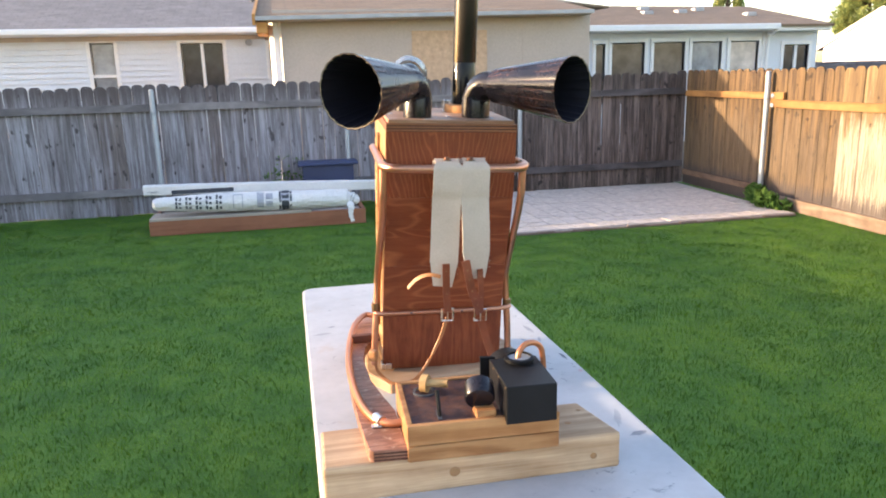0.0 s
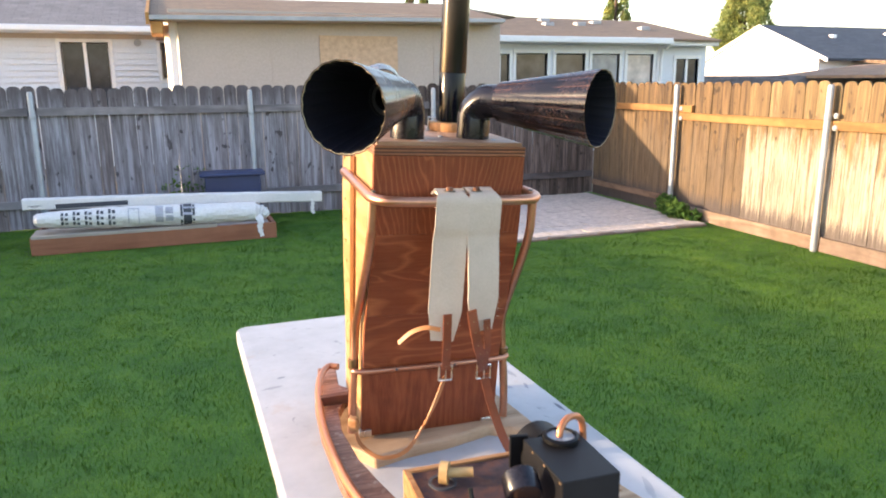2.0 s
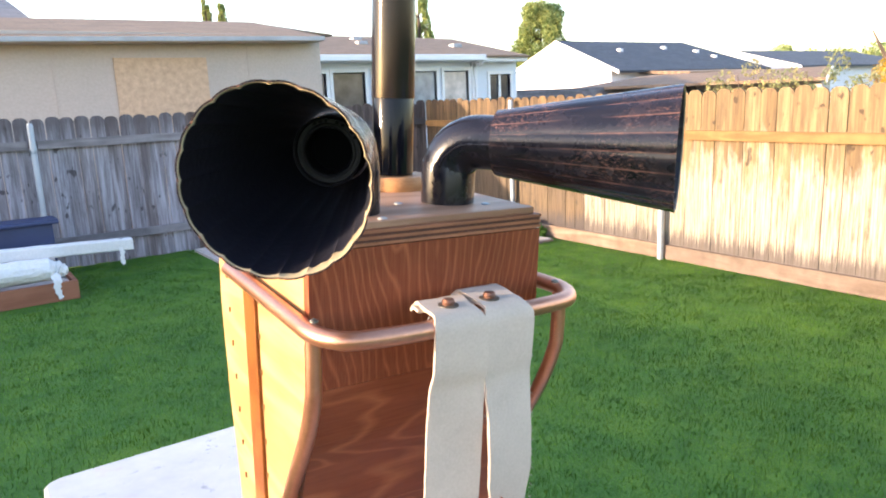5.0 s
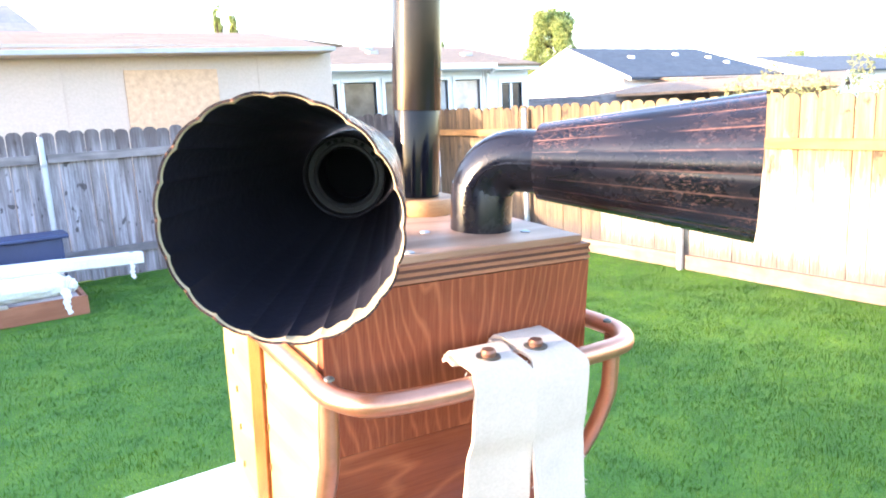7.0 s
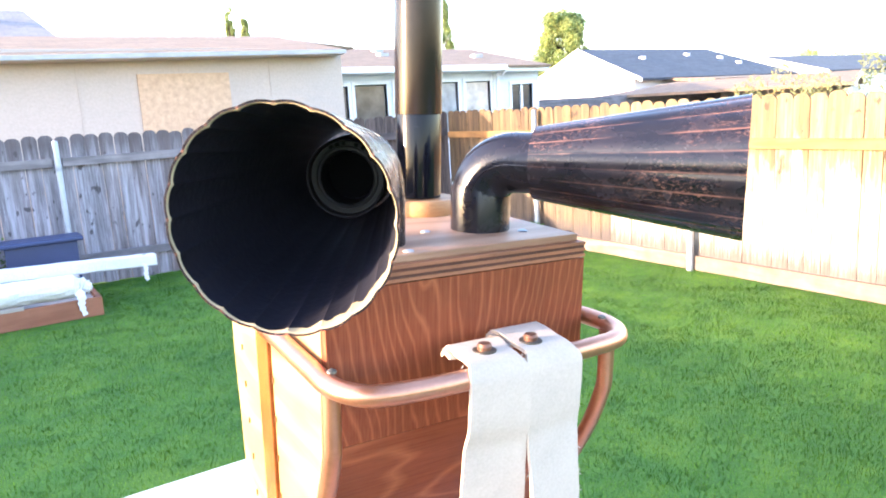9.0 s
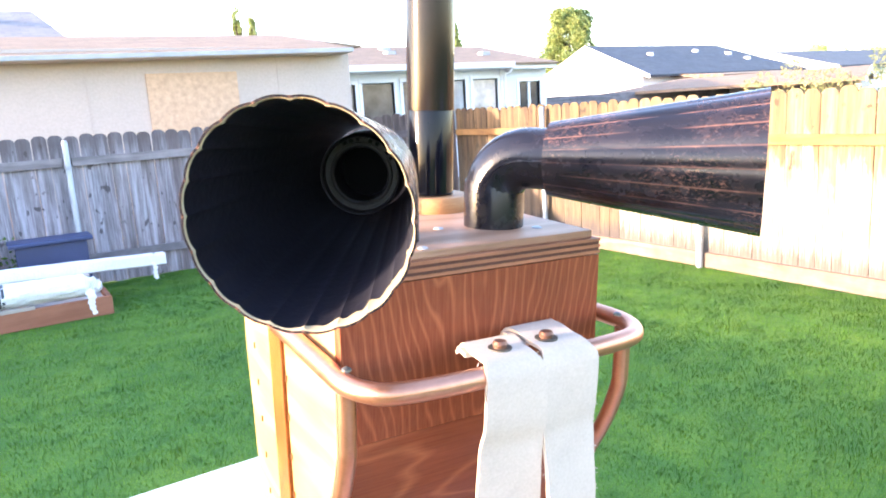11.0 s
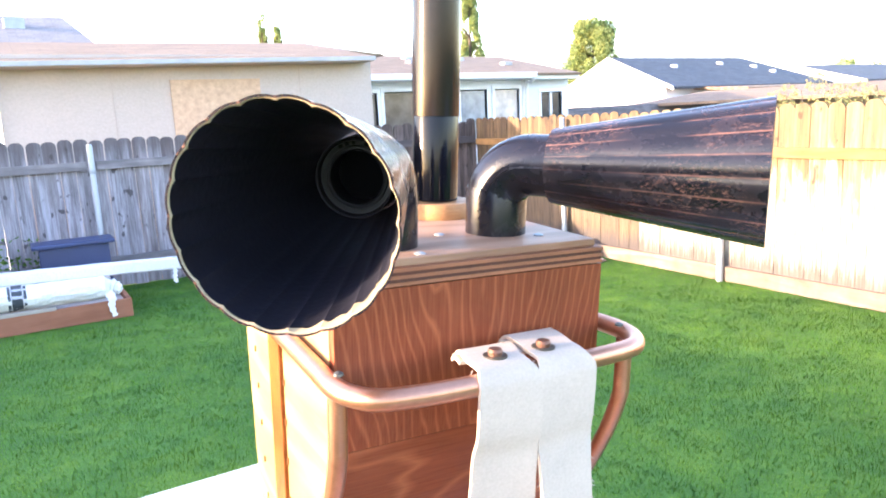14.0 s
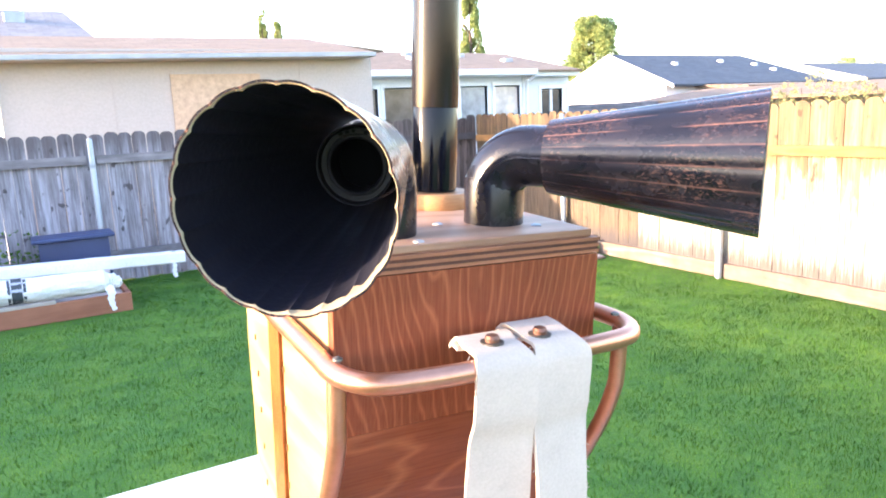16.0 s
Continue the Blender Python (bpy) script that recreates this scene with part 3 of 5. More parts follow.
back_fence = thing("fence", "weathered grey cedar picket fence with rails and steel posts", "fence", "yard fences", "structure")
# west fence is out of view, added and sized to keep low sun off the lawn
WEST_X = -6.45
west_fence = thing("fence", "unseen tall weathered grey picket fence added to shade the lawn", "fence", "yard fences", "structure")
for z in (0.215, 1.4):
    part("rail", box((WEST_X + 0.018, -5.0, z), (WEST_X + 0.055, FENCE_Y - 0.1, z + 0.088), 0.003), M_RAIL_OLD, west_fence)
side_fence = thing("fence", "sunlit tan cedar picket fence with orange rails", "fence", "yard fences", "structure")
for k, x0 in enumerate((-6.14, -3.83, -1.515, 0.80, 3.12)):
    post_parts(back_fence, (x0, FENCE_Y - 0.075), 1.525, (0, -1, 0))
    x1 = (-3.83, -1.515, 0.80, 3.12, FENCE_X - 0.05)[k]
    for z in (0.25, 1.265):
        part("rail", box((x0 + 0.045, FENCE_Y - 0.055, z), (x1 - 0.045 if k < 4 else x1, FENCE_Y - 0.018, z + 0.088), 0.003), M_RAIL_DARK if k > 3 else M_RAIL_OLD, back_fence)
side_posts = (7.37, 5.21, 3.13, 0.97, -1.2)
for k, y0 in enumerate(side_posts):
    post_parts(side_fence, (FENCE_X - 0.075, y0), 1.55, (-1, 0, 0))
    y1 = (FENCE_Y - 0.06,) + side_posts[:4]
    if k == 0:
        part("rail", box((FENCE_X - 0.055, y0 - 0.26, 1.235), (FENCE_X - 0.018, y1[k], 1.315), 0.003), M_RAIL_NEW, side_fence)
        part("kick_board", box((FENCE_X - 0.05, y0 + 0.04, 0.14), (FENCE_X - 0.014, y1[k], 0.215), 0.003), M_KICK, side_fence)
    else:
        part("rail", box((FENCE_X - 0.055, y0 + 0.045, 1.145), (FENCE_X - 0.018, y1[k] - 0.045, 1.23), 0.003), M_RAIL_NEW, side_fence)
        part("kick_board", box((FENCE_X - 0.05, y0 + 0.04, 0.0), (FENCE_X - 0.014, y1[k] - 0.04, 0.14), 0.003), M_KICK_PALE, side_fence)
    for z in (1.275, 1.165):
        part("bolt", lathe([(0.027, 0), (0.027, 0.008), (0.014, 0.018)], 12), M_GALV, side_fence, "bright bolt head", True, axis_pose((FENCE_X - 0.056, y0 - 0.075, z), (-1, 0, 0)))

# ---- houses past the fence ----


def wall_with_openings(name, mat, parent, x0, x1, y0, y1, z0, z1, openings):
    """A wall along x with holes (xa, xb, za, zb) cut right through."""
    bm = bmesh.new()
    x = x0
    for xa, xb, za, zb in sorted(openings):
        box((x, y0, z0), (xa, y1, z1), 0, bm)
        box((xa, y0, z0), (xb, y1, za), 0, bm)
        box((xa, y0, zb), (xb, y1, z1), 0, bm)
        x = xb
    box((x, y0, z0), (x1, y1, z1), 0, bm)
    return part(name, bm, mat, parent)


def window(parent, xa, xb, za, zb, y, mullions=1, level=False, glass=None):
    """A framed window set in a wall that faces -y; its panes stand back in the frame."""
    w = 0.075
    bm = bmesh.new()
    for lo, hi in (((xa - w, za - w), (xa, zb + w)), ((xb, za - w), (xb + w, zb + w)), ((xa, zb), (xb, zb + w)), ((xa, za - w), (xb, za))):
        box((lo[0], y - 0.03, lo[1]), (hi[0], y + 0.08, hi[1]), 0, bm)
    win = part("window", bm, M_WHITE, parent, "white-framed window")
    n = mullions + 1
    for i in range(n):
        if level:
            a, b = (xa, za + (zb - za) * i / n), (xb, za + (zb - za) * (i + 1) / n)
        else:
            a, b = (xa + (xb - xa) * i / n, za), (xa + (xb - xa) * (i + 1) / n, zb)
        part("pane", box((a[0] + 0.025, y + 0.045, a[1] + 0.025), (b[0] - 0.025, y + 0.055, b[1] - 0.025)), glass or M_GLASS, win)
    for i in range(1, n):
        if level:
            z = za + (zb - za) * i / n
            part("mullion", box((xa, y + 0.0, z - 0.03), (xb, y + 0.07, z + 0.03)), M_WHITE, win)
        else:
            x = xa + (xb - xa) * i / n
            part("mullion", box((x - 0.03, y + 0.0, za), (x + 0.03, y + 0.07, zb)), M_WHITE, win)
    return win


def slab(quad, thick):
    """A roof plane of four corners, with thickness downwards."""
    bm = bmesh.new()
    top = [bm.verts.new(p) for p in quad]
    low = [bm.verts.new(Vector(p) - Vector((0, 0, thick))) for p in quad]
    n = len(quad)
    bm.faces.new(top), bm.faces.new(low[::-1])
    for i in range(n):
        bm.faces.new((top[i], low[i], low[(i + 1) % n], top[(i + 1) % n]))
    bmesh.ops.recalc_face_normals(bm, faces=bm.faces)
    return bm


# tan outbuilding right behind the fence
shed = thing("outbuilding", "tan panelled outbuilding with brown shingle roof behind the fence", "outbuilding")
SX0, SX1, SY = -0.035, 4.54, 10.2
part("front_wall", box((SX0, SY, 0), (SX1, SY + 0.12, 2.52)), M_STUCCO, shed)
for x, z in ((1.22, 0.0), (2.36, 2.232), (3.5, 0.0)):
    part("panel_joint", box((x - 0.007, SY - 0.007, z), (x + 0.007, SY + 0.01, 2.375)), M_STUCCO, shed)
part("side_wall", box((SX0, SY + 0.12, 0), (SX0 + 0.12, 15.0, 2.52)), M_STUCCO, shed)
part("side_wall", box((SX1 - 0.12, SY + 0.12, 0), (SX1, 15.0, 2.52)), M_STUCCO, shed)
part("back_wall", box((SX0 + 0.12, 14.88, 0), (SX1 - 0.12, 15.0, 2.52)), M_STUCCO, shed)
part("roof", slab([(-0.25, 9.88, 2.415), (4.46, 9.88, 2.475), (4.5, 12.5, 2.93), (-0.25, 12.5, 2.90)], 0.03), M_ROOF_BROWN, shed)
part("roof", slab([(-0.25, 12.5, 2.90), (4.5, 12.5, 2.93), (4.46, 15.2, 2.46), (-0.25, 15.2, 2.43)], 0.03), M_ROOF_BROWN, shed)
part("roof", slab([(4.5, 12.52, 2.925), (4.5, 11.6, 2.75), (5.62, 11.9, 2.70), (5.62, 12.9, 2.72)], 0.03), M_ROOF_BROWN, shed)
part("fascia", slab([(-0.25, 9.855, 2.412), (4.46, 9.855, 2.472), (4.46, 9.88, 2.472), (-0.25, 9.88, 2.412)], 0.05), M_FASCIA, shed)
part("soffit", slab([(-0.24, 9.882, 2.375), (4.45, 9.882, 2.432), (4.45, SY, 2.432), (-0.24, SY, 2.375)], 0.02), M_STUCCO, shed)
part("barge_board", slab([(-0.29, 9.86, 2.44), (-0.25, 9.86, 2.44), (-0.25, 12.5, 2.925), (-0.29, 12.5, 2.925)], 0.14), M_EAVE, shed)
part("eave_return", box((-0.245, 9.9, 2.20), (SX0 - 0.07, 10.6, 2.345), 0.01), M_EAVE, shed, "eave end with golden sunlight in its colour")
part("corner_board", prism([(SX0 - 0.06, SY + 0.22), (SX0 + 0.10, SY - 0.05), (SX0 + 0.10, SY - 0.002), (SX0 - 0.001, SY - 0.002), (SX0 - 0.001, SY + 0.22)], 0, 2.37), M_WHITE, shed, "white splayed corner board")
part("boarded_window", box((1.862, SY - 0.02, 0.95), (2.955, SY - 0.001, 2.225)), M_OSB, shed, "strand board nailed over a window")

# white sided house
house = thing("house", "white clapboard house with grey shingle roof", "house", "neighbouring houses")
HY = 16.0
HWIN = [(-3.72, -3.27, 1.12, 2.43), (-1.98, -1.14, 1.12, 2.40), (-0.20, 0.1, 1.7, 2.42)]
wall_with_openings("wall", M_SIDING, house, -12.0, 2.2, HY, HY + 0.2, 0, 2.6, HWIN)
bm = bmesh.new()
z = 0.3
while z < 2.58:
    cuts = sorted((a, b) for a, b, za, zb in HWIN if za - 0.06 < z + 0.06 and zb + 0.06 > z)
    x = -12.0
    for a, b in cuts + [(2.2, 2.2)]:
        e = a - 0.056 if a < 2.2 else 2.2
        v = [bm.verts.new(q) for q in ((x, HY - 0.04, z), (e, HY - 0.04, z), (e, HY - 0.004, z + 0.112), (x, HY - 0.004, z + 0.112), (x, HY - 0.001, z), (e, HY - 0.001, z))]
        bm.faces.new((v[0], v[1], v[2], v[3])), bm.faces.new((v[4], v[5], v[1], v[0]))
        x = b + 0.056
    z += 0.112
tagged(part("siding", bm, M_SIDING, house), kind="stuff")
window(house, *HWIN[0], HY, 1, True, M_CURTAIN)
window(house, *HWIN[1], HY, 1)
window(house, *HWIN[2], HY, 0)
part("side_wall", box((2.0, HY + 0.2, 0), (2.2, 24.0, 2.6)), M_SIDING, house)
part("back_wall", box((-12.0, 23.8, 0), (2.0, 24.0, 2.6)), M_SIDING, house)
part("side_wall", box((-12.0, HY + 0.2, 0), (-11.8, 23.8, 2.6)), M_SIDING, house)
part("roof", slab([(-12.3, 15.5, 2.66), (2.35, 15.5, 2.66), (1.6, 20.0, 4.3), (-12.3, 20.0, 4.3)], 0.05), M_ROOF_GREY, house)
part("roof", slab([(-12.3, 20.0, 4.3), (1.6, 20.0, 4.3), (2.35, 24.4, 2.66), (-12.3, 24.4, 2.66)], 0.05), M_ROOF_GREY, house)
part("roof", slab([(2.35, 15.5, 2.66), (2.35, 24.4, 2.66), (1.6, 20.0, 4.3)], 0.05), M_ROOF_GREY, house)
part("gutter", box((-12.3, 15.4, 2.56), (2.35, 15.5, 2.67), 0.02), M_WHITE, house)
part("soffit", box((-12.3, 15.5, 2.55), (2.35, HY, 2.58)), M_WHITE, house)
part("frieze_board", box((-12.0, HY - 0.045, 2.46), (2.2, HY - 0.002, 2.55)), M_STUCCO, house)
part("vent_pipe", lathe([(0.05, 0), (0.05, 0.25), (0.03, 0.26)], 10), M_INK, house, "", True, pose(-0.5, 17.4, 3.33))
part("flood_light", lathe([(0.03, 0), (0.07, 0.08), (0.07, 0.1)], 12), M_GALV, house, "", True, axis_pose((-0.62, HY - 0.02, 2.42), (0.2, -1, -0.3)))
part("roof_vent", box((0.4, 18.9, 3.86), (0.8, 19.2, 4.12), 0.03), M_GALV, house)

# white house with a row of sunroom windows
sunhouse = thing("house", "white house with a glazed sunroom and brown hip roof", "house", "neighbouring houses")
BY = 15.0
BWIN = [(6.76, 6.98, 0.9, 2.2), (7.14, 7.92, 0.9, 2.22), (8.14, 8.9, 0.9, 2.22), (9.08, 9.82, 0.9, 2.22), (10.04, 10.76, 0.9, 2.22), (11.42, 12.08, 1.15, 2.12)]
wall_with_openings("wall", M_SIDING, sunhouse, 6.2, 12.3, BY, BY + 0.2, 0, 2.52, BWIN)
for i, wdw in enumerate(BWIN):
    window(sunhouse, *wdw, BY, 1 if i == 5 else 0, False, (M_GLASS_WARM, M_GLASS_WARM, M_GLASS_WARM, M_CURTAIN, M_GLASS_PALE, M_GLASS)[i])
part("corner_post", box((10.84, BY - 0.05, 0), (11.0, BY - 0.001, 2.5)), M_WHITE, sunhouse)
part("side_wall", box((12.1, BY + 0.2, 0), (12.3, 21.0, 2.52)), M_SIDING, sunhouse)
part("side_wall", box((6.2, BY + 0.2, 0), (6.4, 21.0, 2.52)), M_SIDING, sunhouse)
part("back_wall", box((6.4, 20.8, 0), (12.1, 21.0, 2.52)), M_SIDING, sunhouse)
part("gutter", box((6.0, 14.5, 2.43), (10.95, 14.62, 2.56), 0.02), M_WHITE, sunhouse)
part("gutter", box((10.95, 14.62, 2.40), (12.35, 14.72, 2.51), 0.02), M_WHITE, sunhouse)
part("soffit", box((6.0, 14.622, 2.42), (12.33, BY, 2.44)), M_WHITE, sunhouse)
part("downspout", sweep(spline([(10.9, 14.55, 2.45), (10.9, 14.7, 2.34), (10.94, 14.92, 2.28), (10.94, 14.93, 1.0)], 4), 0.04, 8), M_WHITE, sunhouse, "", True)
part("roof", slab([(6.0, 14.55, 2.56), (12.35, 14.55, 2.54), (12.5, 18.0, 3.23), (8.0, 18.0, 3.27)], 0.05), M_ROOF_BROWN, sunhouse)
part("roof", slab([(6.0, 14.55, 2.56), (8.0, 18.0, 3.27), (6.0, 21.4, 2.56)], 0.05), M_ROOF_BROWN, sunhouse)
part("roof", slab([(8.0, 18.0, 3.27), (12.5, 18.0, 3.23), (12.35, 21.4, 2.54), (6.0, 21.4, 2.56)], 0.05), M_ROOF_BROWN, sunhouse)
part("gable_wall", slab([(12.1, 14.9, 2.545), (12.1, 21.0, 2.545), (12.1, 18.0, 3.16)], 0.02), M_SIDING, sunhouse)
for x, y in ((8.6, 16.4), (9.6, 16.6), (10.3, 17.0), (8.9, 17.2), (11.1, 16.0)):
    part("roof_vent", box((x, y, 2.54 + (y - 14.55) * 0.2), (x + 0.26, y + 0.22, 2.64 + (y - 14.55) * 0.2), 0.02), M_FASCIA, sunhouse)


def gable_house(label, x0, x1, y0, ym, y1, ze, zr, wall, roof, gx=0.05, m=None):
    """A house whose gable faces -x, with its ridge along x."""
    h = thing("house", label, "house", "neighbouring houses", m=m)
    bm = prism([(y0, 0), (y1, 0), (y1, ze), (ym, zr - 0.08), (y0, ze)], 0, 0.15)
    part("gable_wall", bm, wall, h, "", False, Matrix(((0, 0, 1, x0), (1, 0, 0, 0), (0, 1, 0, 0), (0, 0, 0, 1))))
    part("front_wall", box((x0 + 0.15, y0, 0), (x1, y0 + 0.15, ze)), wall, h)
    part("roof", slab([(x0 - gx, y0 - 0.4, ze - 0.02), (x1, y0 - 0.4, ze - 0.02), (x1 - 1.8, ym, zr), (x0 - gx, ym, zr)], 0.08), roof, h)
    part("roof", slab([(x0 - gx, ym, zr), (x1 - 1.8, ym, zr), (x1, y1 + 0.4, ze - 0.02), (x0 - gx, y1 + 0.4, ze - 0.02)], 0.08), roof, h)
    part("roof", slab([(x1, y0 - 0.4, ze - 0.02), (x1, y1 + 0.4, ze - 0.02), (x1 - 1.8, ym, zr)], 0.08), roof, h)
    for ya, yb in ((y0 - 0.4, ym), (y1 + 0.4, ym)):
        part("barge_board", slab([(x0 - gx - 0.03, ya, ze - 0.012), (x0 - gx, ya, ze - 0.012), (x0 - gx, yb, zr + 0.008), (x0 - gx - 0.03, yb, zr + 0.008)], 0.12), M_WHITE, h)
    return h


gable = gable_house("white gabled house with dark slate shingle roof", 19.85, 29.2, 18.6, 21.3, 24.0, 2.29, 3.52, M_SIDING, M_ROOF_SLATE)
window(gable, 21.2, 21.8, 1.2, 2.0, 18.6, 0)
gw = part("window", box((19.81, 22.7, 1.15), (19.849, 23.3, 1.6), 0.01), M_WHITE, gable, "small white-framed window")
part("pane", box((19.80, 22.76, 1.21), (19.808, 23.24, 1.54)), M_GLASS, gw)
window(gable, 23.0, 23.6, 1.2, 2.0, 18.6, 0)
part("porch_roof", slab([(21.3, 16.4, 2.12), (27.0, 16.4, 2.12), (27.0, 18.6, 2.26), (21.3, 18.6, 2.26)], 0.1), M_ROOF_BROWN, gable)
for x, y in ((22.0, 20.1), (25.0, 20.4), (26.6, 20.0), (27.0, 19.4)):
    part("roof_vent", box((x, y, 2.20 + (y - 18.2) * 0.4), (x + 0.2, y + 0.2, 2.40 + (y - 18.2) * 0.4), 0.03), M_WHITE, gable)
far_house = gable_house("far white house with dark slate roof", 31.5, 44.0, 18.5, 21.5, 24.5, 2.35, 3.2, M_SIDING, M_ROOF_SLATE)
tan_house = gable_house("far low tan house with brown roof behind shrubs", 0, 7.0, -2.0, 0, 2.0, 1.74, 2.05, M_STUCCO, M_ROOF_BROWN, 0.12, pose(21.9, 12.1, 0, 0, 0, 114))
far_fence = tagged(part("far_fence", box((13.2, 16.6, 0), (23.0, 16.68, 1.72)), M_RAIL_OLD), "dark weathered fence before a far white house", "fence", kind="structure")

# ---- trees and shrubs ----


def leaf_cloud(name, mat, parent, blobs, count, size, seed, squash=1.0):
    """Many small bent leaves scattered in and over uneven clumps."""
    rng = np.random.default_rng(seed)
    verts, faces = [], []
    total = sum(r ** 2 for *_, r in blobs)
    for bx, by, bz, r in blobs:
        n = int(count * r ** 2 / total)
        d = rng.normal(size=(n, 3))
        d /= np.linalg.norm(d, axis=1)[:, None]
        p = np.array((bx, by, bz)) + d * (r * rng.uniform(0.45, 1.08, n) ** 0.7)[:, None] * (1, 1, squash)
        for q in p:
            a, b = rng.normal(size=3), rng.normal(size=3)
            a /= np.linalg.norm(a)
            b -= a * a.dot(b)
            b /= np.linalg.norm(b)
            s = size * rng.uniform(0.6, 1.3)
            i = len(verts)
            c = np.cross(a, b) * 0.15 * s
            verts += [q - a * s * 0.5, q + b * s * 0.28 + c, q + a * s * 0.5, q - b * s * 0.28 + c]
            faces += [(i, i + 1, i + 2), (i, i + 2, i + 3)]
    me = bpy.data.meshes.new(name)
    me.from_pydata([tuple(v) for v in verts], [], faces)
    me.materials.append(mat)
    ob = new(name, me)
    ob.parent = parent
    return ob


def tree(label, x, y, top, crown_r, crown_h, mat, seed, leaf=0.22, count=5000, slim=False):
    t = thing("tree", label, "tree", "trees past the fence", m=pose(x, y, 0))
    rng = random.Random(seed)
    bm = sweep([(0, 0, -0.1), (0.05, 0, top * 0.3), (-0.04, 0.05, top * 0.6), (0, 0, top * 0.92)], 0.1, 8, radii=[0.17, 0.13, 0.09, 0.03])
    for k in range(7):
        a, h = k * 2.4, top * (0.42 + 0.07 * k)
        sweep([(0, 0, h), (crown_r * 0.4 * math.cos(a), crown_r * 0.4 * math.sin(a), h + 0.3), (crown_r * 0.8 * math.cos(a), crown_r * 0.8 * math.sin(a), h + 0.8)], 0.05, 6, bm, radii=[0.06, 0.04, 0.015])
    part("trunk", bm, M_BARK, t, "", True)
    blobs = []
    for k in range(46 if slim else 95):
        f = rng.random()
        z = top - crown_h + crown_h * f
        w = crown_r * (1 - 0.75 * f if slim else math.sin(math.pi * (0.18 + 0.7 * f)))
        w *= 1.0 if slim else 0.35 + 0.65 * rng.random() ** 0.5
        a = rng.random() * 6.3
        blobs.append((w * 0.75 * math.cos(a), w * 0.75 * math.sin(a), z, crown_r * (rng.uniform(0.16, 0.34) if slim else rng.uniform(0.13, 0.30))))
    leaf_cloud("crown", mat, t, blobs, count, leaf, seed, 1.9 if slim else 1.0)
    return t


tree("round green deciduous tree behind a white house", 24.85, 27.5, 5.75, 1.65, 3.4, M_LEAF, 3, 0.12, 30000)
tree("slender green poplar far behind the houses", 26.15, 40.0, 9.3, 1.05, 5.6, M_LEAF, 5, 0.15, 14000, True)
tree("slender green poplar far behind the houses", 12.75, 40.0, 7.4, 0.42, 3.6, M_LEAF, 6, 0.12, 4000, True)
tree("slender green poplar far behind the houses", 13.75, 40.5, 7.3, 0.40, 3.6, M_LEAF, 7, 0.12, 4000, True)
tree("orange autumn tree past the fence", 14.2, 6.85, 2.0, 0.62, 1.1, M_LEAF_O, 8, 0.05, 9000)
bush = thing("shrub", "pale olive shrub rising over the tan fence", "shrub")
clumps = [(6.6 + 0.06 * math.sin(k * 2.7), 5.42 - 0.115 * k, 1.62 + 0.11 * math.sin(k * 1.9) + 0.05 * math.sin(k * 5.3), 0.10 + 0.035 * math.sin(k * 3.1)) for k in range(22)]
leaf_cloud("foliage", M_LEAF_Y, bush, clumps + [(6.6, 5.0 - 0.3 * k, 1.2, 0.36) for k in range(8)], 13000, 0.034, 11)
for k in range(9):
    y = 5.35 - 0.24 * k
    part("stem", sweep([(6.6, y, 0), (6.62, y + 0.05, 0.7), (6.6, y - 0.02, 1.3), (6.58 + 0.03 * math.sin(k), y + 0.04, 1.62 + 0.1 * math.sin(k * 2.1))], 0.012, 6, radii=[0.02, 0.014, 0.008, 0.003]), M_BARK, bush)
woods = thing("far_trees", "distant hazy treeline past the houses", "trees", kind="stuff")
leaf_cloud("treeline", M_LEAF, woods, [(100 + 2.0 * math.sin(k * 2.3), 63 - 1.1 * k, 4.2 - 0.035 * k + 0.6 * math.sin(k * 1.7) + 0.35 * math.sin(k * 4.1), 1.7 + 0.4 * math.sin(k * 2.9)) for k in range(40)], 36000, 0.36, 12)
weed = thing("weed", "broad-leaved green weed at the fence foot", "plant")
leaf_cloud("foliage", M_WEED, weed, [(5.38, 7.15, 0.13, 0.12), (5.36, 6.98, 0.13, 0.13), (5.42, 7.28, 0.16, 0.12), (5.45, 6.82, 0.06, 0.1)], 420, 0.085, 13, 0.8)
part("stem", sweep([(5.38, 6.9, 0), (5.36, 6.9, 0.15)], 0.008, 6), M_WEED, weed)
vine = thing("weed", "thin green weeds growing against grey fence boards", "plant")
leaf_cloud("foliage", M_WEED, vine, [(-0.15, 9.1, 0.35, 0.18), (0.05, 9.12, 0.5, 0.2), (0.2, 9.1, 0.3, 0.16)], 130, 0.05, 14)
part("stem", sweep([(0.0, 9.14, 0), (0.02, 9.14, 0.45)], 0.006, 6), M_WEED, vine)

# ---- raised bed with wrapped rolls ----
bed = thing("raised_bed", "low redwood board bed frame on the lawn", "garden bed", m=pose(0, 0, 0))
for lo, hi in (((-1.46, 7.80, 0), (0.85, 7.84, 0.165)), ((-1.46, 8.6, 0), (0.85, 8.64, 0.165)), ((-1.46, 7.84, 0), (-1.42, 8.6, 0.165)), ((0.81, 7.84, 0), (0.85, 8.6, 0.165))):
    part("board", box(lo, hi, 0.004), M_BED, bed)
part("soil", box((-1.42, 7.84, 0), (0.81, 8.6, 0.12)), M_JOINT, bed)


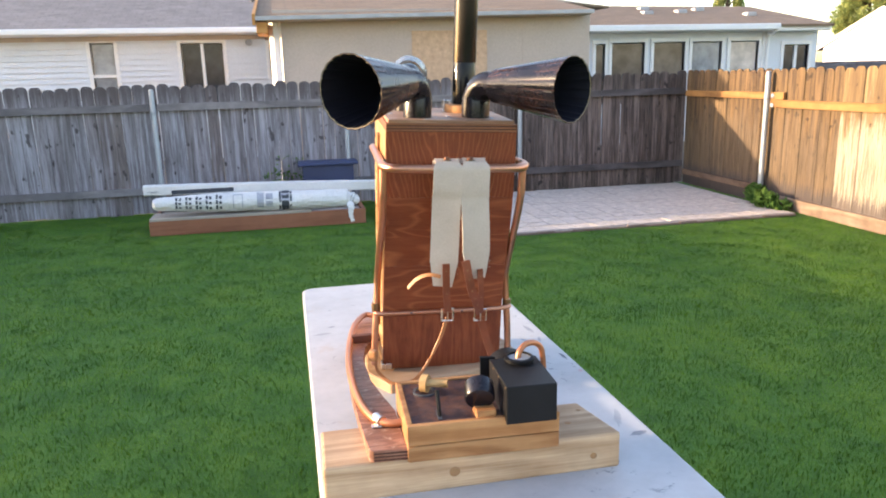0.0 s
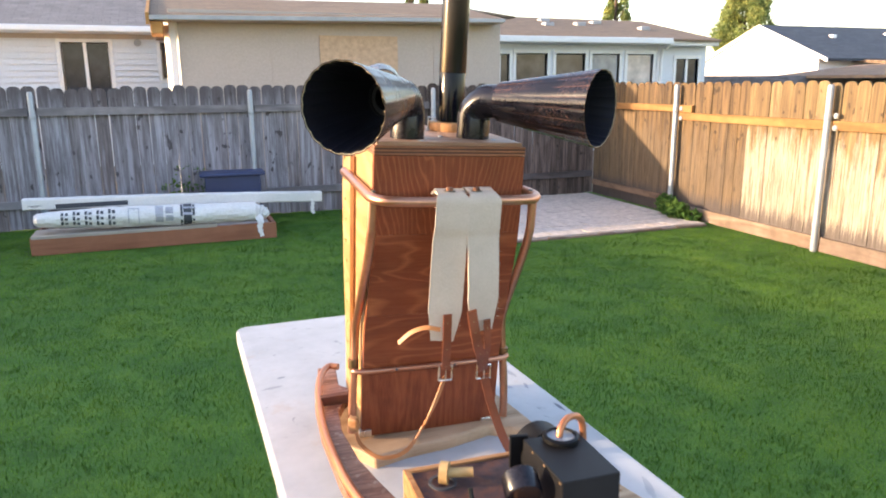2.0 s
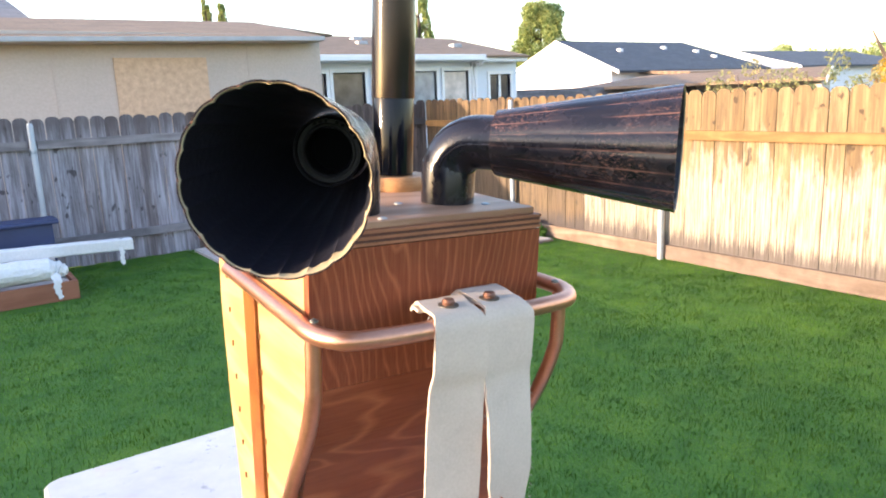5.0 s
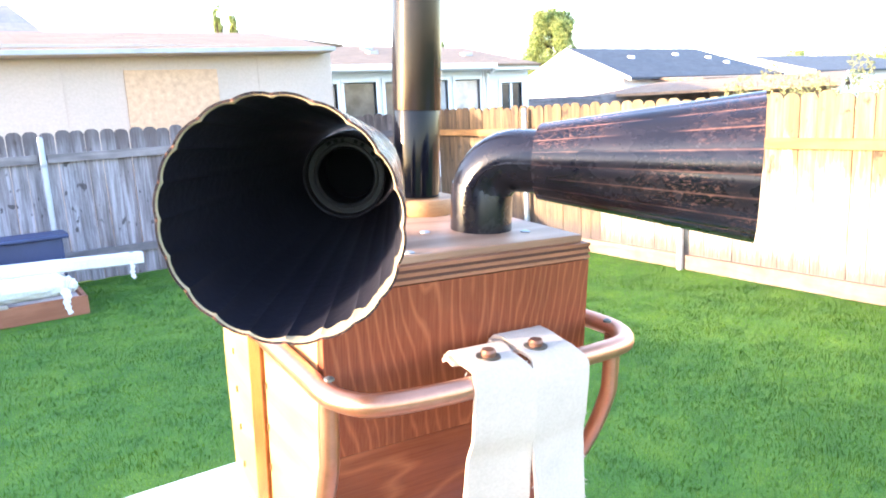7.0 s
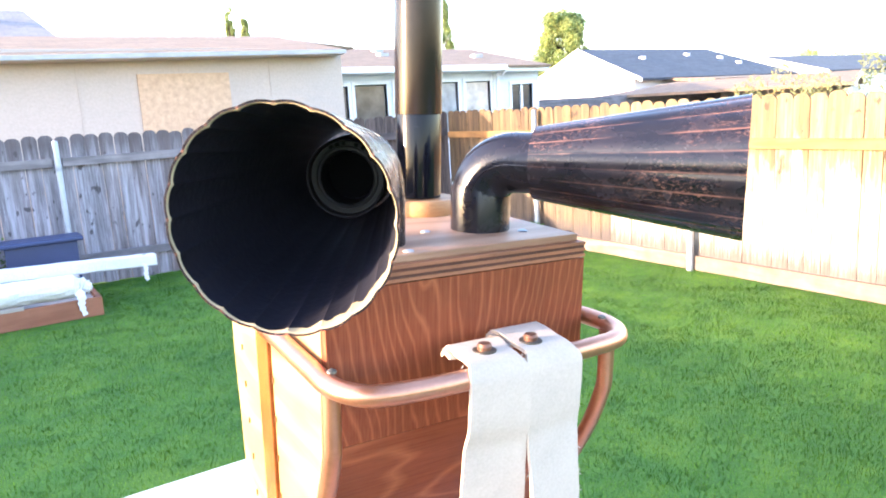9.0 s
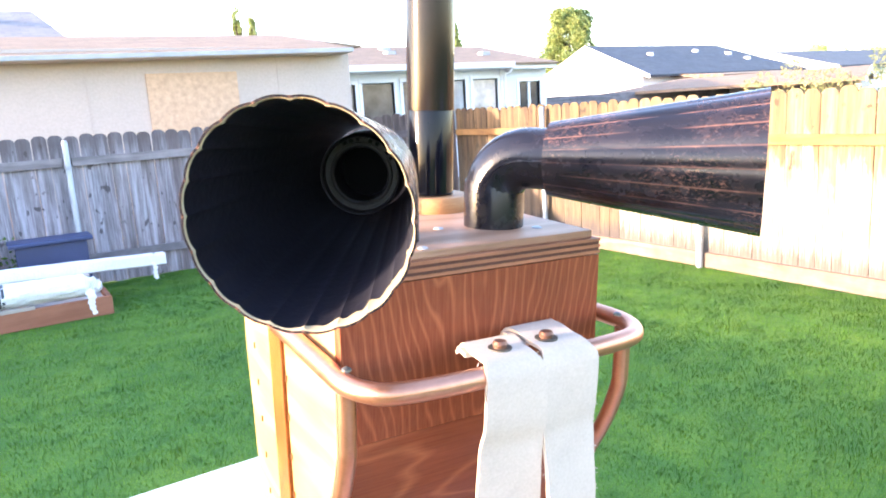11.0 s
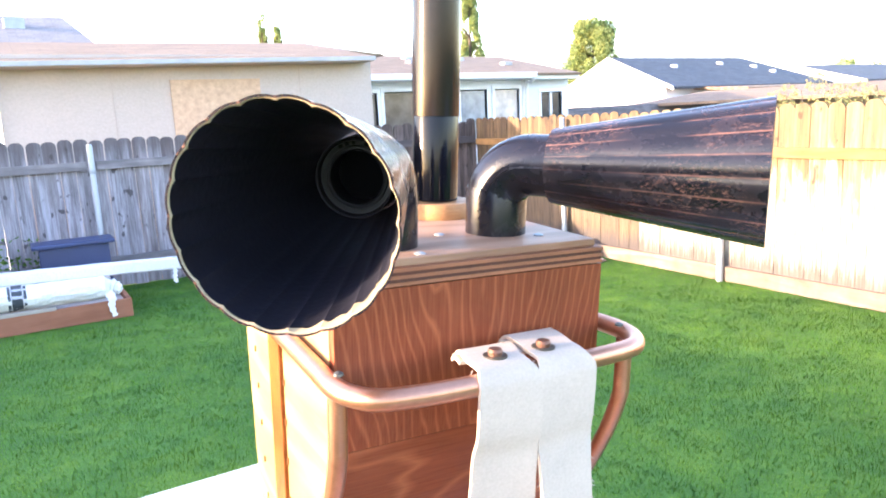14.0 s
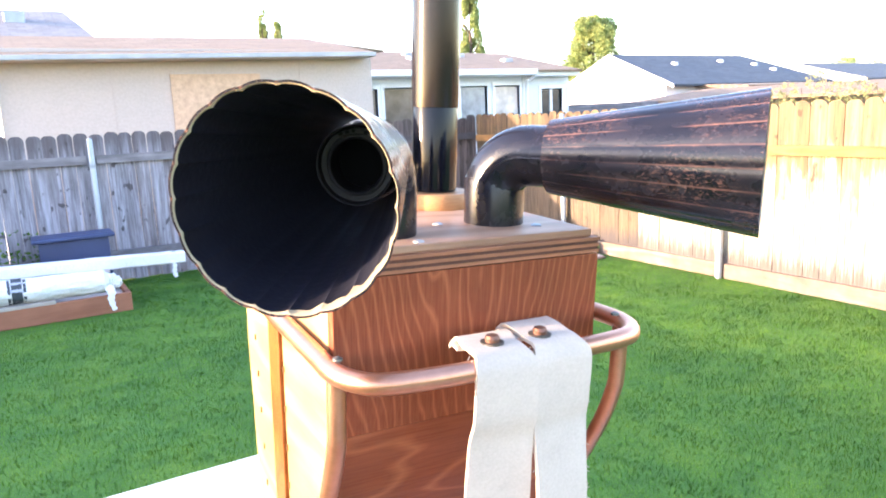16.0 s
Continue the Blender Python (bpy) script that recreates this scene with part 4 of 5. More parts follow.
def wrapped_roll(label, p0, p1, r, seed, prints):
    """A plastic-wrapped roll, slack at one end, with creases and dark printed patches."""
    p0, p1 = Vector(p0), Vector(p1)
    n, sides = 72, 28
    roll = thing("wrapped_roll", label, "roll", "wrapped rolls on the bed")
    d = p1 - p0
    s = d.normalized().cross(Vector((0, 0, 1))).normalized()
    u = s.cross(d.normalized())

    def surf(f, a, lift=0.0):
        ca, sa = math.cos(a), math.sin(a)
        fold = 0.16 * abs(noise.noise(Vector((f * 12 + 2 * sa, 1.6 * ca, 1.6 * sa + seed)))) + 0.10 * abs(noise.noise(Vector((f * 34, 3 * ca, 3 * sa + seed))))
        slack = 0.62 + 0.38 * min(1, f / 0.3)
        end = 1 - 0.3 * max(0, abs(f - 0.5) - 0.485) / 0.015
        rr = r * (1.08 - fold) * slack * end + lift
        return p0 + d * f + s * rr * ca + u * rr * 0.84 * sa
    bm = bmesh.new()
    rings = [[bm.verts.new(surf(i / n, 2 * math.pi * k / sides)) for k in range(sides)] for i in range(n + 1)]
    for a, b in zip(rings, rings[1:]):
        for k in range(sides):
            bm.faces.new((a[k], a[(k + 1) % sides], b[(k + 1) % sides], b[k]))
    bm.faces.new(rings[0][::-1]), bm.faces.new(rings[-1])
    bmesh.ops.recalc_face_normals(bm, faces=bm.faces)
    part("wrap", bm, M_WRAP, roll)
    for f0, f1, a0, a1, ink in prints:
        bm = bmesh.new()
        g = [[bm.verts.new(surf(f0 + (f1 - f0) * i / 5, radians(a0 + (a1 - a0) * j / 6), 0.0035)) for j in range(7)] for i in range(6)]
        for i in range(5):
            for j in range(6):
                bm.faces.new((g[i][j], g[i + 1][j], g[i + 1][j + 1], g[i][j + 1]))
        part("print_patch", bm, ink, roll)
    return roll


def long_carton(label, x0, x1, y, z, w, h):
    """A slim white carton with softened, sagging edges and a black printed strip."""
    c = thing("long_carton", label, "carton")
    bm = bmesh.new()
    n, rings = 40, []
    for i in range(n + 1):
        f = i / n
        k = 1 + 0.05 * noise.noise(Vector((f * 14, 3, 1)))
        zz = z + 0.012 * math.sin(3 * f) - 0.098 * f + 0.004 * noise.noise(Vector((f * 20, 0, 0)))
        prof = [(-w, -h + 0.01), (-w + 0.008, -h), (w - 0.008, -h), (w, -h + 0.01), (w, h - 0.01), (w - 0.01, h), (-w + 0.01, h), (-w, h - 0.01)]
        rings.append([bm.verts.new((x0 + (x1 - x0) * f, y + a * k, zz + b * k)) for a, b in prof])
    for a, b in zip(rings, rings[1:]):
        for k in range(8):
            bm.faces.new((a[k], a[(k + 1) % 8], b[(k + 1) % 8], b[k]))
    bm.faces.new(rings[0][::-1]), bm.faces.new(rings[-1])
    bmesh.ops.recalc_face_normals(bm, faces=bm.faces)
    part("carton_body", bm, M_WRAP, c)
    part("print_patch", box((x0 + 0.30, y - w * 1.06, z - 0.013 - h * 0.75), (x0 + 0.98, y - w * 1.0, z - 0.013 + h * 0.1)), M_INK, c, "black printed strip")
    for k in range(3):
        part("print_patch", box((x0 + 0.05 + 0.03 * k, y - w * 1.06, z - h * 0.3 - 0.01 * k), (x0 + 0.17 - 0.03 * k, y - w * 1.0, z - h * 0.22 - 0.01 * k)), M_INK, c)
    part("print_patch", box((x1 - 0.16, y - w * 0.3, z - 0.092 + h * 0.9), (x1 - 0.08, y + w * 0.3, z - 0.092 + h * 1.02)), M_INK, c)
    return c


bars = []
for k in range(5):
    for a0, a1 in ((-30, -5), (2, 25), (32, 60)):
        f = 0.115 + 0.05 * k
        bars += [(f, f + 0.011, a0, a1, M_INK), (f + 0.017, f + 0.030, a0, a1 - 8, M_INK)]
bars += [(0.40, 0.404, -25, 60, M_PRINT), (0.445, 0.449, -25, 60, M_PRINT), (0.404, 0.445, 52, 60, M_PRINT), (0.52, 0.555, -30, 70, M_PRINT), (0.565, 0.60, -20, 10, M_PRINT), (0.565, 0.60, 20, 60, M_PRINT), (0.632, 0.642, -60, 150, M_INK), (0.646, 0.684, -60, 10, M_INK), (0.646, 0.684, 22, 46, M_INK), (0.646, 0.684, 58, 150, M_INK), (0.688, 0.698, -60, 150, M_INK), (0.642, 0.688, 8, 24, M_PRINT), (0.642, 0.688, 44, 60, M_PRINT)]
wrapped_roll("crumpled white plastic-wrapped roll with dark printing on the bed", (-1.42, 7.93, 0.325), (0.68, 7.93, 0.272), 0.122, 3, bars)
long_carton("long slim white carton lying behind a roll on the bed", -1.58, 1.45, 8.4, 0.42, 0.065, 0.055)
for k, (x, y, z, w) in enumerate(((-1.45, 7.80, 0.155, 1.7), (-1.36, 8.2, 0.12, 2.1), (-1.40, 8.22, 0.125, 2.0), (-1.3, 8.24, 0.13, 2.0), (-1.36, 8.2, 0.135, 2.1))):
    s = tagged(part("cardboard_sheet", box((x, y, z), (x + w, y + 0.36, z + 0.034), 0.004), M_CARD), "flattened grey cardboard lying on the bed", "cardboard", "cardboard on the bed")
    s.location.z = 0.035 * k
flap = thing("torn_wrap", "torn white plastic hanging off a roll end", "plastic wrap")
part("strip", band(spline([(0.66, 7.85, 0.26), (0.69, 7.80, 0.20), (0.68, 7.785, 0.12), (0.70, 7.78, 0.03)], 6), 0.05, 0.002, (1, 0.2, 0), widths=[0.09 - 0.003 * k + 0.012 * math.sin(k * 1.9) for k in range(19)]), M_WRAP, flap)
part("crumpled_end", sweep(spline([(0.66, 7.93, 0.265), (0.72, 7.92, 0.26), (0.76, 7.90, 0.245), (0.79, 7.9, 0.23)], 3), 0.07, 9, radii=[0.085, 0.09, 0.075, 0.088, 0.06, 0.072, 0.05, 0.055, 0.035, 0.02]), M_WRAP, flap)
rag = thing("torn_wrap", "torn white plastic hanging off a carton end", "plastic wrap")
part("strip", band(spline([(1.33, 8.335, 0.31), (1.34, 8.325, 0.25), (1.33, 8.32, 0.19), (1.345, 8.318, 0.14)], 5), 0.05, 0.002, (1, 0.2, 0), widths=[0.04 + 0.014 * math.sin(k * 1.7) for k in range(16)]), M_WRAP, rag)
tote = thing("storage_tote", "navy plastic storage tote against the fence", "tote")
part("tub", prism([(0.20, 8.84), (0.83, 8.84), (0.81, 9.14), (0.22, 9.14)], 0, 0.555, 0.01), M_TOTE, tote)
part("lid", box((0.145, 8.79, 0.552), (0.885, 9.15, 0.594), 0.012), M_TOTE, tote)

# ---- table ----
TABLE_Z = 0.728


def rounded(x0, x1, y0, y1, r, n=6):
    out = []
    for cx, cy, a0 in ((x1 - r, y1 - r, 0), (x0 + r, y1 - r, 90), (x0 + r, y0 + r, 180), (x1 - r, y0 + r, 270)):
        out += [(cx + r * math.cos(radians(a0 + 90 * k / n)), cy + r * math.sin(radians(a0 + 90 * k / n))) for k in range(n + 1)]
    return out


table = thing("folding_table", "white plastic folding table with scuffs and stains", "table", m=pose(0, 2.778, TABLE_Z, -1.36, 0, 0) @ pose(0, -2.778, -TABLE_Z))
bm = prism(rounded(0.066, 0.838, 0.36, 2.778, 0.05), TABLE_Z - 0.045, TABLE_Z)
top_edges = [e for e in bm.edges if all(abs(v.co.z - TABLE_Z) < 1e-5 for v in e.verts)]
bmesh.ops.bevel(bm, geom=top_edges, offset=0.008, segments=3, profile=0.5, affect="EDGES")
part("tabletop", bm, M_TABLE, table)
for y in (0.65, 2.5):
    for x in (0.16, 0.77):
        part("leg", sweep([(x, y, TABLE_Z - 0.045), (x, y, 0.004 - 0.0237 * (2.778 - y))], 0.014, 12), M_GALV, table, "", True)
    part("crossbar", sweep([(0.16, y, 0.2), (0.77, y, 0.2)], 0.011, 10), M_GALV, table, "", True)

# ---- lumber under the pack ----
timber = thing("timber_block", "raw pine timber block lying across the table", "timber", "timbers on the table")
part("block", prism([(0.074, 1.092), (0.692, 1.083), (0.657, 1.24), (0.078, 1.25)], 0.7665, 0.847, 0.006), M_PINE, timber)
for x, z, r in ((0.335, 0.805, 0.012), (0.632, 0.80, 0.008)):
    part("knot", lathe([(r, 0), (r * 0.8, 0.0012), (r * 0.3, 0.0015)], 14), M_PINE_KNOT, timber, "", True, axis_pose((x, 1.0935 - 0.0146 * x, z), (-0.015, -1, 0)))
for x, y, r in ((0.60, 1.15, 0.008), (0.645, 1.2, 0.006)):
    part("knot", lathe([(r, 0), (r * 0.8, 0.0012), (r * 0.3, 0.0015)], 14), M_PINE_KNOT, timber, "", True, pose(x, y, 0.8465))
timber2 = thing("timber_block", "raw pine timber under the wooden pack", "timber", "timbers on the table")
part("block", prism([(0.222, 1.69), (0.277, 1.59), (0.36, 1.612), (0.46, 1.618), (0.577, 1.645), (0.64, 1.598), (0.684, 1.603), (0.674, 1.74), (0.65, 1.94), (0.24, 1.94)], 0.748, 0.784, 0.006), M_PINE, timber2)

# ---- the pack ----
# local axes: x across the front, y into the box, z up; it leans a little forward and to its right
PACK = pose(0.4306, 1.6169, 0.7921, 2.84, 2.53, -2.70)
pack = thing("wooden_pack", "brown-stained plywood backpack box with copper tube frame", "backpack", m=PACK)
W, D, H = 0.166, 0.358, 0.656
FRONT = ((-0.012, 0.062), (0.06, 0.061), (0.14, 0.059), (0.235, 0.054), (0.33, 0.033), (0.42, 0.011), (0.475, 0.003), (0.53, 0.0), (0.66, 0.0))
BACK = ((-0.012, 0.255), (0.1, 0.27), (0.2, 0.29), (0.38, 0.333), (0.5, 0.354), (0.66, 0.358))


def along(table, z):
    """The depth of the box's curved front or sloping back at a height."""
    for (z0, y0), (z1, y1) in zip(table, table[1:]):
        if z <= z1:
            f = max(0, (z - z0) / (z1 - z0))
            f = f * f * (3 - 2 * f) * 0.5 + f * 0.5
            return y0 + (y1 - y0) * f
    return table[-1][1]


def bent_panel(z0, z1, x0, x1, out, thick):
    """A sheet that follows the curved front."""
    bm, rows = bmesh.new(), []
    n = max(2, int((z1 - z0) / 0.012))
    for i in range(n + 1):
        z = z0 + (z1 - z0) * i / n
        y = along(FRONT, z) - out
        rows.append([bm.verts.new(p) for p in ((x0, y, z), (x1, y, z), (x1, y + thick, z), (x0, y + thick, z))])
    for p, q in zip(rows, rows[1:]):
        for k in range(4):
            bm.faces.new((p[k], p[(k + 1) % 4], q[(k + 1) % 4], q[k]))
    bm.faces.new(rows[0][::-1]), bm.faces.new(rows[-1])
    bmesh.ops.recalc_face_normals(bm, faces=bm.faces)
    return bm


heights = [-0.012 + 0.667 * k / 40 for k in range(41)]
outline = [(along(FRONT, z) + 0.0125, z) for z in heights] + [(along(BACK, z), z) for z in reversed(heights)]
# sides are paler and yellower than the front panels
front = part("box_body", prism(outline, -W, W), M_BOX_SIDE, pack, "golden plywood sides", False, Matrix(((0, 0, 1, 0), (1, 0, 0, 0), (0, 1, 0, 0), (0, 0, 0, 1))))
for z0, z1, mat in ((-0.012, 0.155, M_BOX_LOW), (0.1555, 0.293, M_BOX_H), (0.2935, 0.487, M_BOX_H), (0.4875, 0.6545, M_BOX_V)):
    part("front_panel", bent_panel(z0, z1, -W + 0.0005, W - 0.0005, 0.001, 0.0128), mat, pack)
lid = part("lid", box((-W + 0.006, 0.006, H + 0.018), (W - 0.006, D - 0.004, H + 0.027), 0.0015), M_LID, pack, "plywood lid with bare layered edge")
for k in range(5):
    m_ = M_PLY_L if k % 2 == 0 else M_PLY_D
    i = 0.0012 * (k % 2)
    part("ply_layer", box((-W + i, -0.002 + i, H + 0.0036 * k), (W - i, D - i, H + 0.0036 * (k + 1))), m_, lid)
for x, y in ((-0.064, 0.016), (0.111, 0.05), (-0.14, 0.16), (0.15, 0.28), (0.005, 0.102)):
    part("screw", lathe([(0.006, 0), (0.006, 0.0012), (0.003, 0.0025)], 12), M_GALV, lid, "", True, pose(x, y, H + 0.0268))
bm = prism([(0.150, 0.084), (0.192, 0.084), (0.232, H - 0.03), (0.184, H - 0.03)], 0, 0.007, 0.0012)
batten = part("side_batten", bm, M_STRIP, pack, "orange oiled batten", False, Matrix(((0, 0, 1, -W - 0.005), (1, 0, 0, 0), (0, 1, 0, 0), (0, 0, 0, 1))))
for y0, y1 in ((0.146, 0.179), (0.197, 0.237), (0.232, 0.327)):
    for k in range(11):
        f = k / 10
        y, z = y0 + (y1 - y0) * f, 0.10 + 0.5 * f
        part("staple", box((y - 0.0013, z, 0.003), (y + 0.0013, z + 0.008, 0.006)), M_BRASS, batten)
for x in (-W + 0.01, W - 0.02):
    part("corner_foot", box((x - 0.014, 0.056, -0.0135), (x + 0.014, 0.09, 0.004), 0.002), M_STEEL, pack)

# copper frame
ZL = 0.576
loop = [(-0.179, 0.26, ZL + 0.004), (-0.178, 0.14, ZL + 0.002), (-0.178, 0.01, ZL), (-0.178, -0.034, ZL), (-0.168, -0.064, ZL), (-0.142, -0.083, ZL), (-0.06, -0.09, ZL), (0.06, -0.083, ZL), (0.14, -0.077, ZL), (0.168, -0.062, ZL), (0.182, -0.034, ZL), (0.183, 0.0, ZL), (0.179, 0.03, ZL), (0.173, 0.055, ZL)]
tube_frame = part("tube_frame", sweep(spline(loop, 5), 0.0105, 16), M_COPPER, pack, "bent copper tube", True)
for s in (-1, 1):
    up = [(s * 0.176, -0.036, ZL - 0.004), (s * 0.176, -0.036, 0.52), (s * 0.176, -0.033, 0.495), (s * 0.176, -0.012, 0.44), (s * 0.177, 0.037, 0.35), (s * 0.178, 0.072, 0.285), (s * 0.179, 0.086, 0.252), (s * 0.181, 0.084, 0.2), (s * 0.186, 0.069, 0.115), (s * 0.189, 0.059, 0.035), (s * 0.189, 0.058, 0.004)]
    part("upright_tube", sweep(spline(up, 5), 0.0095, 14), M_COPPER, tube_frame, "", True)
    part("tube_collar", lathe([(0.0115, 0), (0.012, 0.004), (0.012, 0.02), (0.0115, 0.024)], 14), M_BRASS, tube_frame, "", True, pose(s * 0.1845, 0.077, 0.155))
    part("screw", lathe([(0.0052, 0), (0.0048, 0.002), (0.0015, 0.004)], 12), M_WASHER, tube_frame, "", True, pose(s * 0.172, -0.03, ZL + 0.0095))
part("cross_tube", sweep(spline([(-0.185, 0.078, 0.153), (-0.176, 0.056, 0.154), (-0.08, 0.051, 0.157), (0.05, 0.051, 0.159), (0.176, 0.056, 0.161), (0.186, 0.078, 0.162)], 5), 0.0062, 12), M_COPPER, tube_frame, "", True)
for x in (-0.09, 0.05):
    part("tube_rivet", lathe([(0.0035, 0), (0.003, 0.002), (0.001, 0.003)], 10), M_INK, tube_frame, "", True, axis_pose((x, 0.045, 0.158), (0, -1, 0)))

# pipes and horns on the lid
LID_Z = H + 0.027
chimney = part("chimney_pipe", lathe([(0.0312, 0.004), (0.0312, 0.119), (0.0306, 0.121)], 36), M_GLOSS, pack, "tall satin black pipe", True, pose(0.072, 0.24, LID_Z + 0.018))
part("sleeve", lathe([(0.031, 0.117), (0.0322, 0.1175), (0.0322, 0.72), (0.031, 0.721)], 36), M_SLEEVE, chimney, "satin brown-black upper pipe", True)
part("pipe_collar", lathe([(0.052, 0), (0.053, 0.003), (0.053, 0.018), (0.051, 0.021), (0.033, 0.021)], 32), M_PINE_END, pack, "bare wooden ring", True, pose(0.072, 0.24, LID_Z))


def horn(x, y, yaw, length, r0, r1, drop, zc=0.092):
    """An elbow fitting with a ribbed, flared horn; yaw in degrees from +x in the pack's plan."""
    a = radians(yaw)
    d = Vector((math.cos(a), math.sin(a), 0))
    base = Vector((x, y, LID_Z))
    elbow = part("elbow_pipe", lathe([(0.0365, 0), (0.0365, 0.052), (0.0358, 0.054), (0.0358, 0.056)], 32), M_BLACK, pack, "black plastic elbow fitting", True, pose(*base))
    arc = [Vector((0, 0, 0.054))] + [Vector((0, 0, zc)) + d * 0.044 + Vector((0, 0, -0.044 + 0.0)) * 1 + (-d * 0.044 * math.cos(t) + Vector((0, 0, 0.044)) * math.sin(t)) for t in [radians(q) for q in range(0, 91, 10)]] + [Vector((0, 0, zc)) + d * 0.0695]
    part("bend", sweep(arc, 0.036, 32, up=(-d.y, d.x, 0), cap=False), M_BLACK, elbow, "", True)
    part("seam", sweep([p + Vector((-d.y, d.x, 0)) * -0.0357 for p in arc], 0.0012, 6), M_BLACK, elbow, "", True)
    flutes, n, rows = 20, 160, 14
    bm = bmesh.new()
    outer, inner = [], []
    for i in range(rows + 1):
        f = i / rows
        rr = r0 + (r1 - r0) * f
        ring_o, ring_i = [], []
        for k in range(n):
            t = 2 * math.pi * k / n
            lobe = abs(math.sin(flutes * t / 2)) ** 0.8
            w = rr * (1 - 0.018 * (0.3 + 0.7 * f) * (1 - lobe))
            ring_o.append(bm.verts.new((w * math.cos(t), w * math.sin(t), length * f)))
            w -= 0.0016
            ring_i.append(bm.verts.new((w * math.cos(t), w * math.sin(t), length * f)))
        outer.append(ring_o), inner.append(ring_i)

    def inside(f, k, off=0.0):
        """A place on the fluted inner face, at a share of the length and a step round it."""
        t = 2 * math.pi * k / n
        rr = (r0 + (r1 - r0) * f) * (0.976 - 0.045 * (1 - f)) - off
        w = rr * (1 - 0.028 * (0.2 + 0.8 * f) * (1 - abs(math.sin(flutes * t / 2)) ** 0.55))
        return w * math.cos(t), w * math.sin(t), length * f * 0.996

    lining = bmesh.new()
    rows_in = []
    for i in range(rows + 1):
        f = i / rows
        rows_in.append([lining.verts.new(inside(f, k)) for k in range(n)])
    for p, q in zip(rows_in, rows_in[1:]):
        for k in range(n):
            lining.faces.new((q[k], q[(k + 1) % n], p[(k + 1) % n], p[k]))
    for rings, flip in ((outer, False), (inner, True)):
        for p, q in zip(rings, rings[1:]):
            for k in range(n):
                v = (p[k], p[(k + 1) % n], q[(k + 1) % n], q[k])
                bm.faces.new(v[::-1] if flip else v)
    for k in range(n):
        bm.faces.new((outer[-1][k], outer[-1][(k + 1) % n], inner[-1][(k + 1) % n], inner[-1][k]))
        bm.faces.new((inner[0][k], inner[0][(k + 1) % n], outer[0][(k + 1) % n], outer[0][k]))
    rim = [v.co.copy() for v in inner[-1]]
    at = base + Vector((0, 0, zc)) + d * 0.07
    hm = axis_pose(at, d + Vector((0, 0, -drop)))
    h = part("horn", bm, M_WORN, pack, "fluted black horn with rubbed copper streaks", True, hm)
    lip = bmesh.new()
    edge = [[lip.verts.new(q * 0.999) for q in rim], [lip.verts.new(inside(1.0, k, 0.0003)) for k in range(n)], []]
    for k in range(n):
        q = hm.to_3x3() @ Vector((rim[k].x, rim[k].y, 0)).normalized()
        # the cream band widens at the lower right to paint in low sunlight
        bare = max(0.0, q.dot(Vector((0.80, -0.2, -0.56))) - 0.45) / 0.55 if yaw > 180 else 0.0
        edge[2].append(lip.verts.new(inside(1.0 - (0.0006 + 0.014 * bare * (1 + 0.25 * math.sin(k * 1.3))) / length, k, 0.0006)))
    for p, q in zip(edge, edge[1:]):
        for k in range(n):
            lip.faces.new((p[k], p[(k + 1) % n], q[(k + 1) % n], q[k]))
    part("lip", lip, M_LIP, h, "bare inner lip with sunlight painted into its cream", True)
    part("lining", lining, M_INSIDE, h, "dull black inside of the horn", True)
    ring = lathe([(0.0243, 0.0), (0.0243, 0.034), (0.0252, 0.0385), (0.0268, 0.0395), (0.0290, 0.0390), (0.0296, 0.0370), (0.0340, 0.0370), (0.0352, 0.0435), (0.0366, 0.0445), (0.0374, 0.0430), (0.0374, 0.0)], 44, closed=True)
    throat = part("throat_ring", ring, M_RING, h, "dark pipe end with a moulded ring inside the horn", True, pose(0, 0, 0.002))
    for k in range(9):
        if k not in (2, 5):
            mark = box((-0.0014 - 0.0006 * (k % 3), 0.0302, 0.0371), (0.0014 + 0.0004 * (k % 2), 0.0334, 0.0374))
            part("moulded_mark", mark, M_MARK_SHADE, throat, "", False, pose(0, 0, 0, 0, 0, -62 + 11 * k))
    # flat black disc stands in for the shade deep down the pipe
    part("throat_plug", lathe([(0.0246, 0), (0.0246, 0.002)], 28), M_MARK_SHADE, h, "", False, pose(0, 0, 0.012))
    return h


horn(0.077, 0.092, -53.5, 0.228, 0.043, 0.0775, -0.02, 0.083)
horn(-0.079, 0.072, 232.6, 0.228, 0.043, 0.083, 0.05, 0.087)
horn(-0.082, 0.265, 82.0, 0.10, 0.043, 0.055, 0.0)
latch = part("lid_latch", box((0.016, 0.236, LID_Z), (0.036, 0.25, LID_Z + 0.004), 0.001), M_STEEL, pack, "small steel hasp")
for dx in (0.018, 0.034):
    part("hasp_bar", sweep([(dx, 0.243, LID_Z + 0.003), (dx, 0.243, LID_Z + 0.03)], 0.002, 8), M_STEEL, latch)
for dz in (0.016, 0.03):
    part("hasp_bar", sweep([(0.016, 0.243, LID_Z + dz), (0.036, 0.243, LID_Z + dz)], 0.002, 8), M_STEEL, latch)

# shoulder straps over the tube


